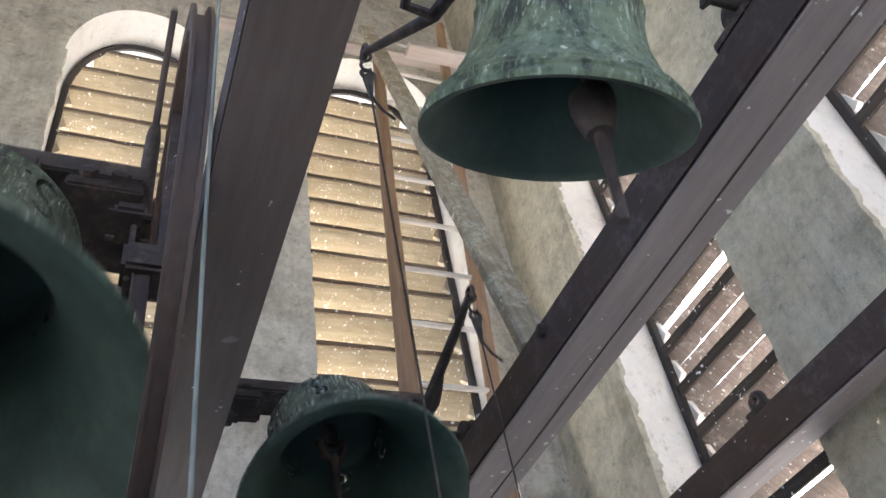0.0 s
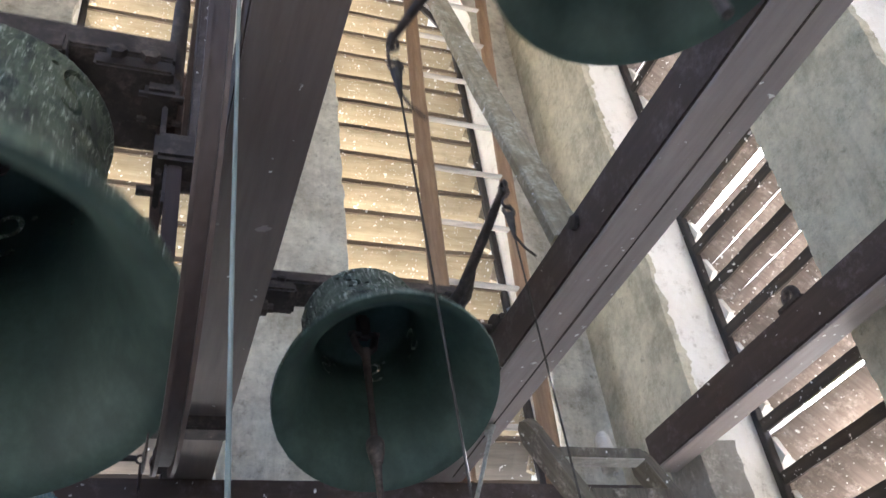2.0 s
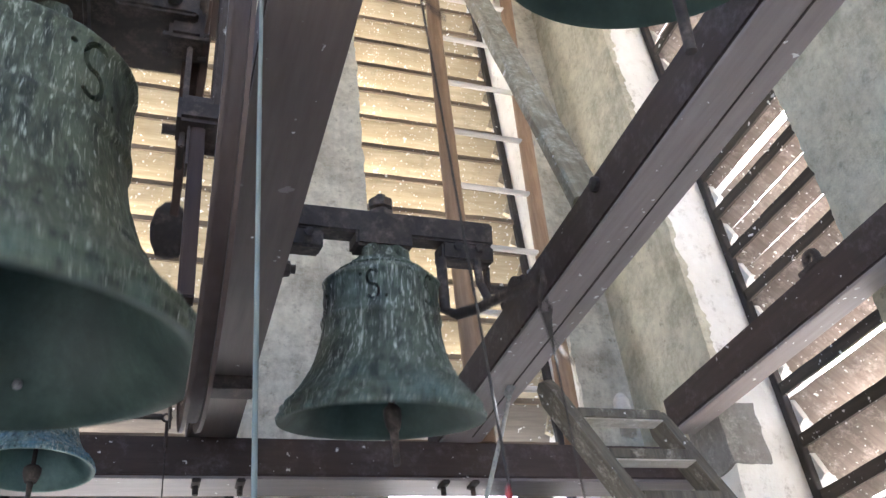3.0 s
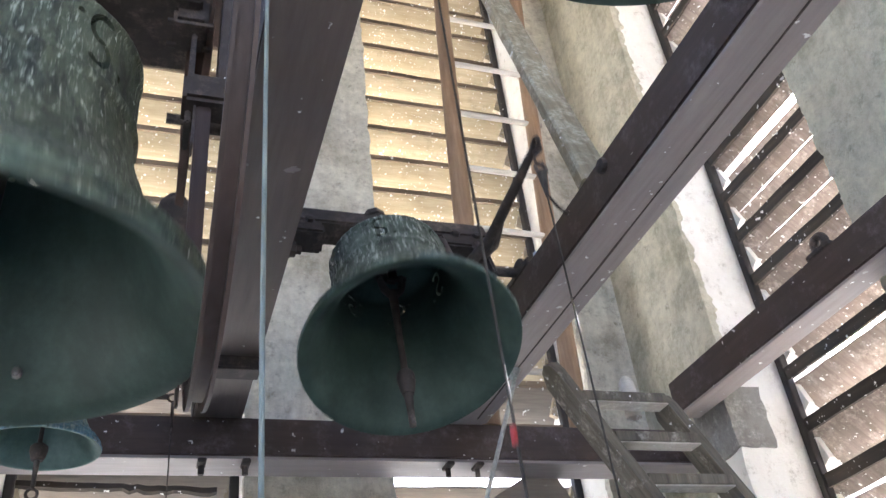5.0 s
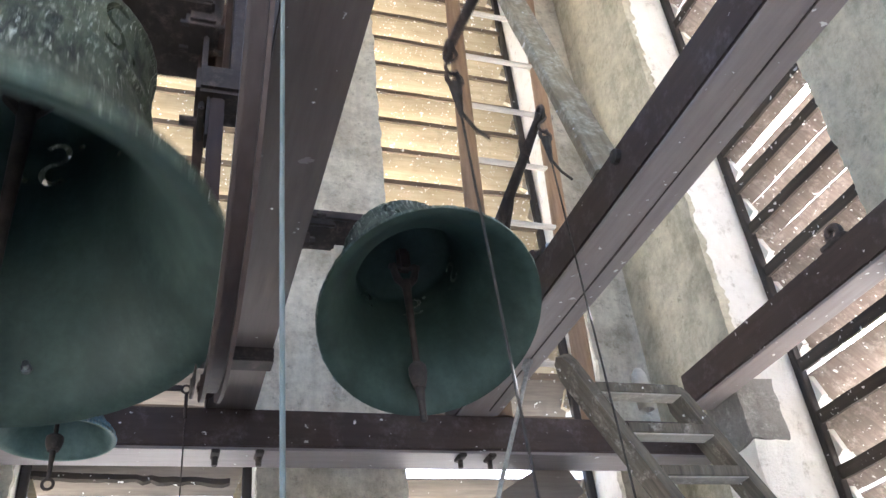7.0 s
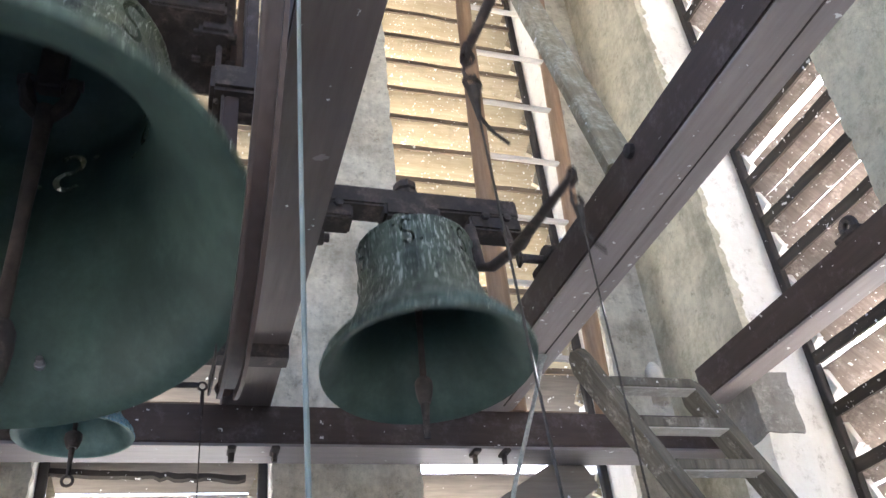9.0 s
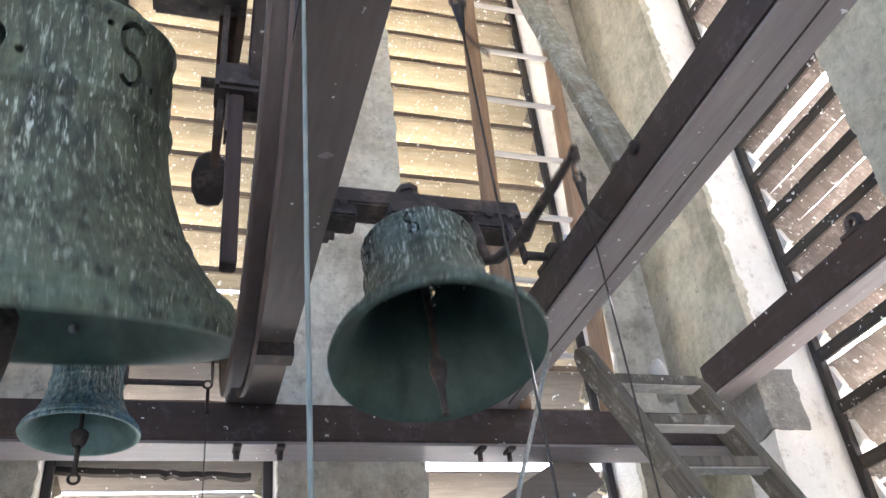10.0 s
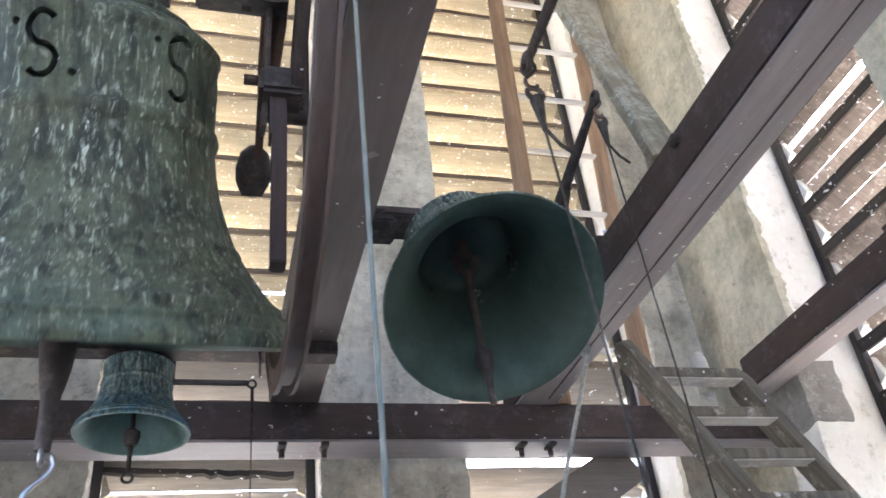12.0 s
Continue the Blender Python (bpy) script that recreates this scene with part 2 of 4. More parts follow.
# ---- mesh helpers ----
def box(bm, x0, x1, y0, y1, z0, z1, bevel=0.0):
    r = bmesh.ops.create_cube(bm, size=1, matrix=Matrix.Translation(((x0 + x1) / 2, (y0 + y1) / 2, (z0 + z1) / 2)) @ Matrix.Diagonal((abs(x1 - x0), abs(y1 - y0), abs(z1 - z0), 1)))
    if bevel:
        es = {e for v in r["verts"] for e in v.link_edges}
        bmesh.ops.bevel(bm, geom=list(es), offset=bevel, segments=2, affect="EDGES")
    return bm


def boxm(bm, m, sx, sy, sz, bevel=0.0):
    r = bmesh.ops.create_cube(bm, size=1, matrix=m @ Matrix.Diagonal((sx, sy, sz, 1)))
    if bevel:
        es = {e for v in r["verts"] for e in v.link_edges}
        bmesh.ops.bevel(bm, geom=list(es), offset=bevel, segments=2, affect="EDGES")
    return bm


def tube(bm, pts, radii, seg=10, cap=True):
    """A round bar through points; radii: one number or one a point."""
    pts = [Vector(p) for p in pts]
    if not hasattr(radii, "__len__"):
        radii = [radii] * len(pts)
    rings = []
    up = None
    for i, p in enumerate(pts):
        d = (pts[min(i + 1, len(pts) - 1)] - pts[max(i - 1, 0)]).normalized()
        if up is None:
            up = d.orthogonal().normalized()
        else:
            up = (up - d * up.dot(d)).normalized()
        side = d.cross(up)
        rings.append([bm.verts.new(p + radii[i] * (math.cos(a) * up + math.sin(a) * side)) for a in (2 * math.pi * k / seg for k in range(seg))])
    for r0, r1 in zip(rings, rings[1:]):
        for k in range(seg):
            bm.faces.new((r0[k], r0[(k + 1) % seg], r1[(k + 1) % seg], r1[k]))
    if cap:
        bm.faces.new(rings[0][::-1])
        bm.faces.new(rings[-1])
    return bm


def lathe(bm, prof, seg=72):
    """Revolves (r, z) round z."""
    rings = []
    for r, z in prof:
        if r < 1e-6:
            rings.append([bm.verts.new((0, 0, z))])
        else:
            rings.append([bm.verts.new((r * math.cos(2 * math.pi * k / seg), r * math.sin(2 * math.pi * k / seg), z)) for k in range(seg)])
    for r0, r1 in zip(rings, rings[1:]):
        for k in range(seg):
            a = [r0[k % len(r0)], r0[(k + 1) % len(r0)], r1[(k + 1) % len(r1)], r1[k % len(r1)]]
            u = list(dict.fromkeys(a))
            if len(u) > 2:
                bm.faces.new(u)
    return bm


def torus(bm, m, major, minor, seg=24, sub=8, stretch=1.0):
    vs = []
    for i in range(seg):
        a = 2 * math.pi * i / seg
        vs.append([bm.verts.new(m @ Vector(((major + minor * math.cos(b)) * math.cos(a), (major * stretch + minor * math.cos(b)) * math.sin(a), minor * math.sin(b)))) for b in (2 * math.pi * j / sub for j in range(sub))])
    for i in range(seg):
        for j in range(sub):
            bm.faces.new((vs[i][j], vs[(i + 1) % seg][j], vs[(i + 1) % seg][(j + 1) % sub], vs[i][(j + 1) % sub]))
    return bm


def part(name, bm, mat, parent=None, label="", smooth=False, m=None):
    me = bpy.data.meshes.new(name)
    bmesh.ops.recalc_face_normals(bm, faces=bm.faces)
    if smooth:
        for f in bm.faces:
            f.smooth = True
    bm.to_mesh(me)
    bm.free()
    me.materials.append(mat)
    if smooth:
        me.set_sharp_from_angle(angle=radians(40))
    ob = new(name, me)
    if parent:
        ob.parent = parent
    if m is not None:
        ob.matrix_basis = m
    if label:
        ob["label"] = label
    return ob


def empty(name, m=None):
    ob = new(name)
    ob.empty_display_size = 0.1
    if m is not None:
        ob.matrix_basis = m
    return ob


def B():
    return bmesh.new()


# ---- the tower's walls ----
# window: (from, to, sill, spring, apex) along the wall; walls are made in (u, z) and laid out by a matrix
NORTH_Y, EAST_X, WEST_X, SOUTH_Y, TOP = 3.55, 2.45, -1.75, -1.75, 8.9
THICK = 0.62
W1, W2 = (-0.55, 0.43, 1.9, 6.75, 7.43), (1.05, 2.17, 1.9, 6.75, 7.43)
EA, EB = (1.89, 2.86, 1.9, 6.4, 7.1), (0.32, 1.29, 1.9, 6.4, 7.1)


def arch(u0, u1, sill, spring, apex, n=10):
    """The outline of a pointed opening from lower left over the apex to lower right."""
    c, w = (u0 + u1) / 2, (u1 - u0) / 2
    left = []
    for i in range(n + 1):
        k = i / n
        a = k * math.pi / 2
        left.append((c - w * math.cos(a) ** 0.9 if i < n else c, spring + (apex - spring) * math.sin(a) ** 1.15))
    right = [(2 * c - u, z) for u, z in reversed(left[:-1])]
    return [(u0, sill), *left, *right, (u1, sill)]


def wall(name, u0, u1, z0, z1, openings, m, mat, label):
    """A thick wall with arched openings; v runs from 0 (inner face) to THICK."""
    bm = B()
    cache = {}

    def vert(u, v, z):
        k = (round(u, 5), round(v, 5), round(z, 5))
        if k not in cache:
            cache[k] = bm.verts.new((u, v, z))
        return cache[k]

    def quad(pts):
        vs = list(dict.fromkeys(vert(*p) for p in pts))
        if len(vs) > 2:
            try:
                bm.faces.new(vs)
            except ValueError:
                pass

    edges = [u0]
    for o in sorted(openings):
        edges += [o[0], o[1]]
    edges.append(u1)
    for v in (0, THICK):
        for a, b in zip(edges[::2], edges[1::2]):
            steps = [z0] + sorted({z for o in openings for z in (o[2], o[3])}) + [z1]
            for za, zb in zip(steps, steps[1:]):
                quad([(a, v, za), (b, v, za), (b, v, zb), (a, v, zb)])
        for o in openings:
            quad([(o[0], v, z0), (o[1], v, z0), (o[1], v, o[2]), (o[0], v, o[2])])
            pts = arch(*o)[1:-1]
            for p, q in zip(pts, pts[1:]):
                quad([(p[0], v, p[1]), (q[0], v, q[1]), (q[0], v, z1), (p[0], v, z1)])
    quad([(u0, 0, z0), (u0, THICK, z0), (u0, THICK, z1), (u0, 0, z1)])
    quad([(u1, 0, z0), (u1, THICK, z0), (u1, THICK, z1), (u1, 0, z1)])
    ob = part(name, bm, mat, m=m)
    tagged(ob, label, "wall", kind="structure")
    for o in openings:  # whitewashed reveals lie just proud of the opening
        bm = B()
        pts = arch(*o)
        pts.append(pts[0])
        c = (o[0] + o[1]) / 2
        for p, q in zip(pts, pts[1:]):
            ins = [(u + (0.004 if u < c else -0.004), z + (0.004 if z < o[3] else -0.004)) for u, z in (p, q)]
            for (ua, za), (ub, zb) in [(ins[0], ins[1])]:
                n = 5
                for i in range(n):
                    va, vb = -0.003 + (THICK + 0.003) * i / n, -0.003 + (THICK + 0.003) * (i + 1) / n
                    bm.faces.new([bm.verts.new(c3) for c3 in ((ua, va, za), (ub, va, zb), (ub, vb, zb), (ua, vb, za))])
        bmesh.ops.remove_doubles(bm, verts=bm.verts, dist=1e-5)
        part("reveal", bm, WHITEWASH, ob, "flaking whitewashed window reveal")
        bm = B()
        for side, sg in ((o[0], 1), (o[1], -1)):
            n, prev = 240, None
            for i in range(n + 1):
                z = o[2] + (o[3] - o[2]) * i / n
                w = 0.045 + 0.025 * noise.noise(Vector((side * 7, z * 3.0, 1))) + 0.03 * noise.noise(Vector((side * 3, z * 13.0, 5))) + 0.035 * noise.noise(Vector((side * 5, z * 31.0, 8)))
                w = max(0.006, w)
                q = 0.020 + 0.013 * noise.noise(Vector((z * 9, side, 2))) + 0.010 * noise.noise(Vector((z * 33, side, 4)))
                row = [bm.verts.new(p) for p in ((side - sg * 0.05, -0.006, z), (side + sg * q, -0.008, z), (side + sg * (q + 0.002), w * 0.6, z), (side + sg * 0.002, w, z))]
                if prev:
                    for a, b2, c2, d2 in zip(prev, prev[1:], row[1:], row):
                        bm.faces.new((a, b2, c2, d2))
                prev = row
        part("plaster_edge", bm, mat, ob, "ragged crumbling plaster edge")
    return ob


M_NORTH = Matrix.Translation((0, NORTH_Y, 0))
M_EAST = Matrix.Translation((EAST_X, 0, 0)) @ Matrix(((0, 1, 0, 0), (1, 0, 0, 0), (0, 0, 1, 0), (0, 0, 0, 1)))
M_WEST = Matrix.Translation((WEST_X, 0, 0)) @ Matrix(((0, -1, 0, 0), (1, 0, 0, 0), (0, 0, 1, 0), (0, 0, 0, 1)))
M_SOUTH = Matrix.Translation((0, SOUTH_Y, 0)) @ Matrix(((1, 0, 0, 0), (0, -1, 0, 0), (0, 0, 1, 0), (0, 0, 0, 1)))
wall("wall_north", WEST_X - THICK, EAST_X + THICK, 0, TOP, [W1, W2], M_NORTH, PLASTER, "stained lime-plastered tower wall with two arched openings")
wall("wall_east", SOUTH_Y - THICK, NORTH_Y - 0.002, 0, TOP, [EB, EA], M_EAST, PLASTER_OLIVE, "rough grey plastered tower wall with two arched openings")
# unseen west and south walls: open arches added to let fill light in
SW, SS = [(-0.9, 0.0, 0.9, 6.3, 7.0), (1.3, 2.2, 0.9, 6.3, 7.0)], [(-0.9, 0.0, 0.9, 6.3, 7.0), (1.1, 2.0, 0.9, 6.3, 7.0)]
wall("wall_west", SOUTH_Y - THICK, NORTH_Y - 0.002, 0, TOP, SW, M_WEST, PLASTER, "unseen plastered tower wall, its two open arches added for fill light")
wall("wall_south", WEST_X + 0.002, EAST_X - 0.002, 0, TOP, SS, M_SOUTH, PLASTER, "unseen plastered tower wall, its two open arches added for fill light")
# unseen floor, kept pale so that it bounces light upwards
floor = part("floor", box(B(), WEST_X, EAST_X, SOUTH_Y, NORTH_Y, -0.1, -0.002), FLOOR_PALE)
tagged(floor, "unseen pale cement belfry floor that bounces light up to the bells", "floor", kind="structure")
ceiling = part("ceiling", box(B(), WEST_X - 0.3, EAST_X + 0.3, SOUTH_Y - 0.3, NORTH_Y + 0.3, TOP + 0.002, TOP + 0.12), FLOOR_WOOD)
tagged(ceiling, "boarded ceiling high above the bells", "ceiling", kind="structure")
ground = part("ground", box(B(), -400, 400, -400, 400, -12.2, -12), CONCRETE)
tagged(ground, "pale ground far below the tower", "ground", kind="structure")


# ---- louvred windows ----
LIP_BROWN = wood("brown_board_edge", (0.12, 0.09, 0.062), (0.24, 0.185, 0.13), "x", 0.85, 0.2)
# dark tone puts the shade on the boards' room-side edges into the colour
LIP_DARK = wood("shade_dark_board_edge", (0.035, 0.028, 0.022), (0.085, 0.07, 0.055), "x", 0.85, 0.25)


def slab(bm, x0, x1, s0, s1, thick, cuts=8, ragged=0.0):
    """A board in its own plane, a little warped, with an uneven outer edge."""
    n = cuts + 1
    rows = []
    for i in range(n + 1):
        x = x0 + (x1 - x0) * i / n
        w = random.uniform(-0.0022, 0.0022)
        e = random.uniform(-0.002, 0.002) + (random.uniform(-ragged, ragged) if ragged else 0)
        rows.append([bm.verts.new((x, s, z + w)) for s, z in ((s0 + e, -thick / 2), (s1 + e * 0.4, -thick / 2), (s1 + e * 0.4, thick / 2), (s0 + e, thick / 2))])
    for p, q in zip(rows, rows[1:]):
        for k in range(4):
            bm.faces.new((p[k], p[(k + 1) % 4], q[(k + 1) % 4], q[k]))
    bm.faces.new(rows[0])
    bm.faces.new(rows[-1][::-1])


def louvre(name, o, m, slat_mat, lip_z, slits, label, tilt=45, edge=0.034, low_mat=None):
    """An arched louvre: a dark frame and sloping boards, outer edge lower, each with an edge batten on the room side,
    coloured dark for its shade.
    slits: boards split along their length, by number: the slit's two sides along the slope."""
    u0, u1, sill, spring, apex = o
    c, V, pitch, depth = (u0 + u1) / 2, 0.40, 0.2535, 0.24
    w = empty(name, m)
    tagged(w, label, "louvre window", "louvre windows", "structure")
    for side in (u0 + 0.026, u1 - 0.026):
        part("post", box(B(), side - 0.02, side + 0.02, V - 0.11, V - 0.07, sill, spring, 0.004), FRAME_DARK, w)
    pts = arch(u0 + 0.03, u1 - 0.03, sill, spring, apex - 0.03)[1:-1]
    part("arch_frame", tube(B(), [(u, V - 0.09, z) for u, z in pts], 0.026, 6), FRAME_DARK, w)
    z, k = lip_z - 0.085, 0
    while z < apex - 0.05:
        if z <= spring:
            a, b = u0 + 0.01, u1 - 0.01
        else:
            f = (z - spring) / (apex - spring)
            hw = (u1 - u0) / 2 * max(0.0, 1 - f ** 1.9) ** 0.62 - 0.012
            a, b = c - hw, c + hw
        if b - a > 0.06:
            turn = Matrix.Translation((c, V + 0.0, z)) @ Matrix.Rotation(radians(-tilt + random.uniform(-1.5, 1.5)), 4, "X") @ Matrix.Rotation(radians(random.uniform(-0.5, 0.5)), 4, "Y")
            bm = B()
            half = (b - a) / 2
            if k in slits:
                s0, s1 = slits[k]
                slab(bm, -half, half, -depth / 2, s0, 0.02)
                slab(bm, -half, half, s1, depth / 2, 0.02)
            else:
                slab(bm, -half, half, -depth / 2, depth / 2, 0.02, 8, 0.004)
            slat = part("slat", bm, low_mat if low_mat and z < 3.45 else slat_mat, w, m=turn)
            bm = B()
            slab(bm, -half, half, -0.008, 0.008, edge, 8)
            part("edge_batten", bm, LIP_BROWN if slat_mat is SLAT_PALE else LIP_DARK, slat, "edge coloured dark for its room-side shade", m=Matrix.Translation((0, -depth / 2 - 0.004, -0.006)) @ Matrix.Rotation(radians(tilt), 4, "X"))
            if z <= spring:  # pale wedge cleats at the ends
                for side, sgn in ((u0 + 0.048, 1), (u1 - 0.048, -1)):
                    bm = B()
                    vs = [(0, 0.03), (0, -0.10), (sgn * 0.04, -0.08)]
                    f0 = [bm.verts.new((u, -0.075, q)) for u, q in vs]
                    f1 = [bm.verts.new((u, -0.045, q)) for u, q in vs]
                    bm.faces.new(f0)
                    bm.faces.new(f1)
                    for i in range(3):
                        bm.faces.new((f0[i], f0[(i + 1) % 3], f1[(i + 1) % 3], f1[i]))
                    part("cleat", bm, WHITEWASH if slat_mat is SLAT_GREY else slat_mat, w, m=Matrix.Translation((side, V, z)))
        z += pitch
        k += 1
    return w


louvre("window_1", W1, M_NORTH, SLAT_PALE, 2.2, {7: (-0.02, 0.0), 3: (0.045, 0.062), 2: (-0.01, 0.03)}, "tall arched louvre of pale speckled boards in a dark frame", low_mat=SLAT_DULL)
torn = B()
slab(torn, -0.44, 0.40, -0.018, 0.016, 0.02, 26, 0.010)
ob = part("torn_board", torn, LIP_DARK, m=M_NORTH @ Matrix.Translation((-0.07, 0.33, 2.885)) @ Matrix.Rotation(radians(2.0), 4, "Y") @ Matrix.Rotation(radians(60), 4, "X"))
tagged(ob, "torn dark board edge inside the louvre", "board", kind="structure")
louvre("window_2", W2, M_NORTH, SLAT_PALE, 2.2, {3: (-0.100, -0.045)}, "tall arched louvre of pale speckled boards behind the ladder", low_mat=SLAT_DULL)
louvre("window_3", EA, M_EAST, SLAT_GREY, 2.04, {9: (-0.034, 0.002), 8: (-0.02, -0.0155), 7: (-0.02, -0.0165), 5: (-0.02, -0.014), 4: (-0.097, -0.070), 2: (-0.03, -0.005), 14: (-0.02, -0.010)}, "tall arched louvre of weathered brown boards with open gaps", edge=0.06)
louvre("window_4", EB, M_EAST, SLAT_GREY, 2.04, {9: (-0.02, -0.012), 6: (-0.02, -0.012), 12: (-0.02, -0.01)}, "tall arched louvre of weathered brown boards beside a plaster pier", edge=0.06)

# ---- bell frame beams ----
Z0, Z1 = 2.92, 3.075


def beam(name, x0, x1, y0, y1, z0, z1, along, label, under=None):
    ob = empty(name, Matrix.Translation(((x0 + x1) / 2, (y0 + y1) / 2, z0)))
    hx, hy, h = (x1 - x0) / 2, (y1 - y0) / 2, z1 - z0
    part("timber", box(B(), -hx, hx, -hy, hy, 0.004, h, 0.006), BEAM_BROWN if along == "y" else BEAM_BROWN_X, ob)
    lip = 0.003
    # thin slab whose pale colour stands for light reaching the beam's underside
    part("underside", box(B(), -hx + lip, hx - lip, -hy + lip, hy - lip, -0.008, 0.004, 0.002), under or (BEAM_UNDER if along == "y" else BEAM_UNDER_X), ob, "worn underside with light from below put in its colour")
    tagged(ob, label, "beam", "bell frame beams")
    return ob


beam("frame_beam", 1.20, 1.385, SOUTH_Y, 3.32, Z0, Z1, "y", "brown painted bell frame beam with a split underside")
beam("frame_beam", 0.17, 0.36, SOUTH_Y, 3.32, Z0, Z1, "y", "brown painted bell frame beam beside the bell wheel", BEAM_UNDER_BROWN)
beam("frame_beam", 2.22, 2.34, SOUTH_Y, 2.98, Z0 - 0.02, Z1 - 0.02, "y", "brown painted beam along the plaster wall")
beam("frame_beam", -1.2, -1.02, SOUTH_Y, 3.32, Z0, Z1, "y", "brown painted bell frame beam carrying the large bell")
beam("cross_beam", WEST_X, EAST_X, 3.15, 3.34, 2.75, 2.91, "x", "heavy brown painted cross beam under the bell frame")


# ---- bells ----
OUTER = [(1.0, 0.0), (1.008, 0.03), (0.992, 0.06), (0.972, 0.085), (0.968, 0.10), (0.975, 0.108), (0.974, 0.125), (0.955, 0.135), (0.93, 0.165), (0.933, 0.175), (0.926, 0.19), (0.905, 0.20), (0.86, 0.25), (0.80, 0.33), (0.745, 0.42), (0.747, 0.43), (0.740, 0.445), (0.728, 0.452), (0.685, 0.56), (0.652, 0.68), (0.63, 0.80), (0.618, 0.90),
         (0.630, 0.915), (0.636, 0.94), (0.630, 0.965), (0.615, 0.98), (0.607, 1.02), (0.603, 1.12), (0.603, 1.20), (0.608, 1.30), (0.622, 1.325), (0.622, 1.345), (0.60, 1.365), (0.55, 1.40), (0.47, 1.445), (0.475, 1.465), (0.41, 1.495), (0.37, 1.51), (0.35, 1.55), (0.22, 1.575), (0.0, 1.58)]
INNER = [(0.95, 0.004), (0.90, 0.05), (0.82, 0.14), (0.745, 0.27), (0.68, 0.42), (0.62, 0.58), (0.575, 0.78), (0.55, 0.95), (0.545, 1.05), (0.54, 1.2), (0.53, 1.32), (0.50, 1.38), (0.40, 1.43), (0.20, 1.45), (0.0, 1.455)]


def s_cutter(R, angle, z):
    """A bar with an S-shaped section and a dot at each end, pointing out of the bell."""
    bm = B()
    d = Vector((math.cos(angle), math.sin(angle), 0))
    u = Vector((-d.y, d.x, 0))
    n = 24
    line = []
    for i in range(n + 1):  # two arcs that meet in the middle
        k = 2 * i / n - 1
        a = radians(270 - 235 * -k) if k < 0 else radians(90 - 235 * k)
        line.append((0.058 * R * math.cos(a), 0.07 * R * (math.sin(a) + (1 if k < 0 else -1))))
    sides = []
    for i, (a, b) in enumerate(line):
        p, q = line[max(i - 1, 0)], line[min(i + 1, n)]
        t = Vector((q[0] - p[0], q[1] - p[1])).normalized()
        wd = 0.015 * R
        sides.append(((a - t.y * wd, b + t.x * wd), (a + t.y * wd, b - t.x * wd)))
    rings = []
    for (a0, b0), (a1, b1) in sides:
        ring = []
        for a, b, r in ((a0, b0, 0.42), (a1, b1, 0.42), (a1, b1, 0.74), (a0, b0, 0.74)):
            ring.append(bm.verts.new(d * r * R + u * a + Vector((0, 0, z + b))))
        rings.append(ring)
    for p, q in zip(rings, rings[1:]):
        for k in range(4):
            bm.faces.new((p[k], p[(k + 1) % 4], q[(k + 1) % 4], q[k]))
    bm.faces.new(rings[0])
    bm.faces.new(rings[-1][::-1])
    for a, b in ((-0.12, 0.10), (0.13, -0.12)):
        tube(bm, [d * 0.42 * R + u * a * R + Vector((0, 0, z + b * R)), d * 0.74 * R + u * a * R + Vector((0, 0, z + b * R))], 0.018 * R, 8)
    bmesh.ops.recalc_face_normals(bm, faces=bm.faces)
    me = bpy.data.meshes.new("cut")
    bm.to_mesh(me)
    bm.free()
    return me


def resample(prof, step):
    """Points along a profile no further apart than step."""
    out = [prof[0]]
    for (r0, h0), (r1, h1) in zip(prof, prof[1:]):
        n = max(1, math.ceil(math.hypot(r1 - r0, h1 - h0) / step))
        out += [(r0 + (r1 - r0) * k / n, h0 + (h1 - h0) * k / n) for k in range(1, n + 1)]
    return out


def crust(a, h, first, holes, seed):
    """Relief of the cast and encrusted skin, in parts of the lip's radius."""
    c, d = math.cos(a), math.sin(a)
    run = noise.noise(Vector((c * 11 + seed, d * 11, h * 2.2)))
    fine = noise.noise(Vector((c * 26, d * 26 + seed, h * 6)))
    up = 0.008 * max(0.0, run) + 0.010 * max(0.0, fine - 0.1) * (1.0 + run)
    if 0.99 < h < 1.33 and holes:  # the inscription band: wreaths between the sound holes, and worn figures
        up += 0.022 * max(0.0, noise.noise(Vector((c * 9, d * 9, h * 9 + seed))) - 0.05)
        span = 2 * math.pi / holes
        u = ((a - first) / span - 0.5) % 1.0
        u = (min(u, 1 - u) if u > 0.5 else u) * span * 0.61
        ring = math.hypot(u, h - 1.17)
        up += 0.013 * math.exp(-((ring - 0.095) / 0.022) ** 2) * (0.6 + 0.5 * fine)
    return up


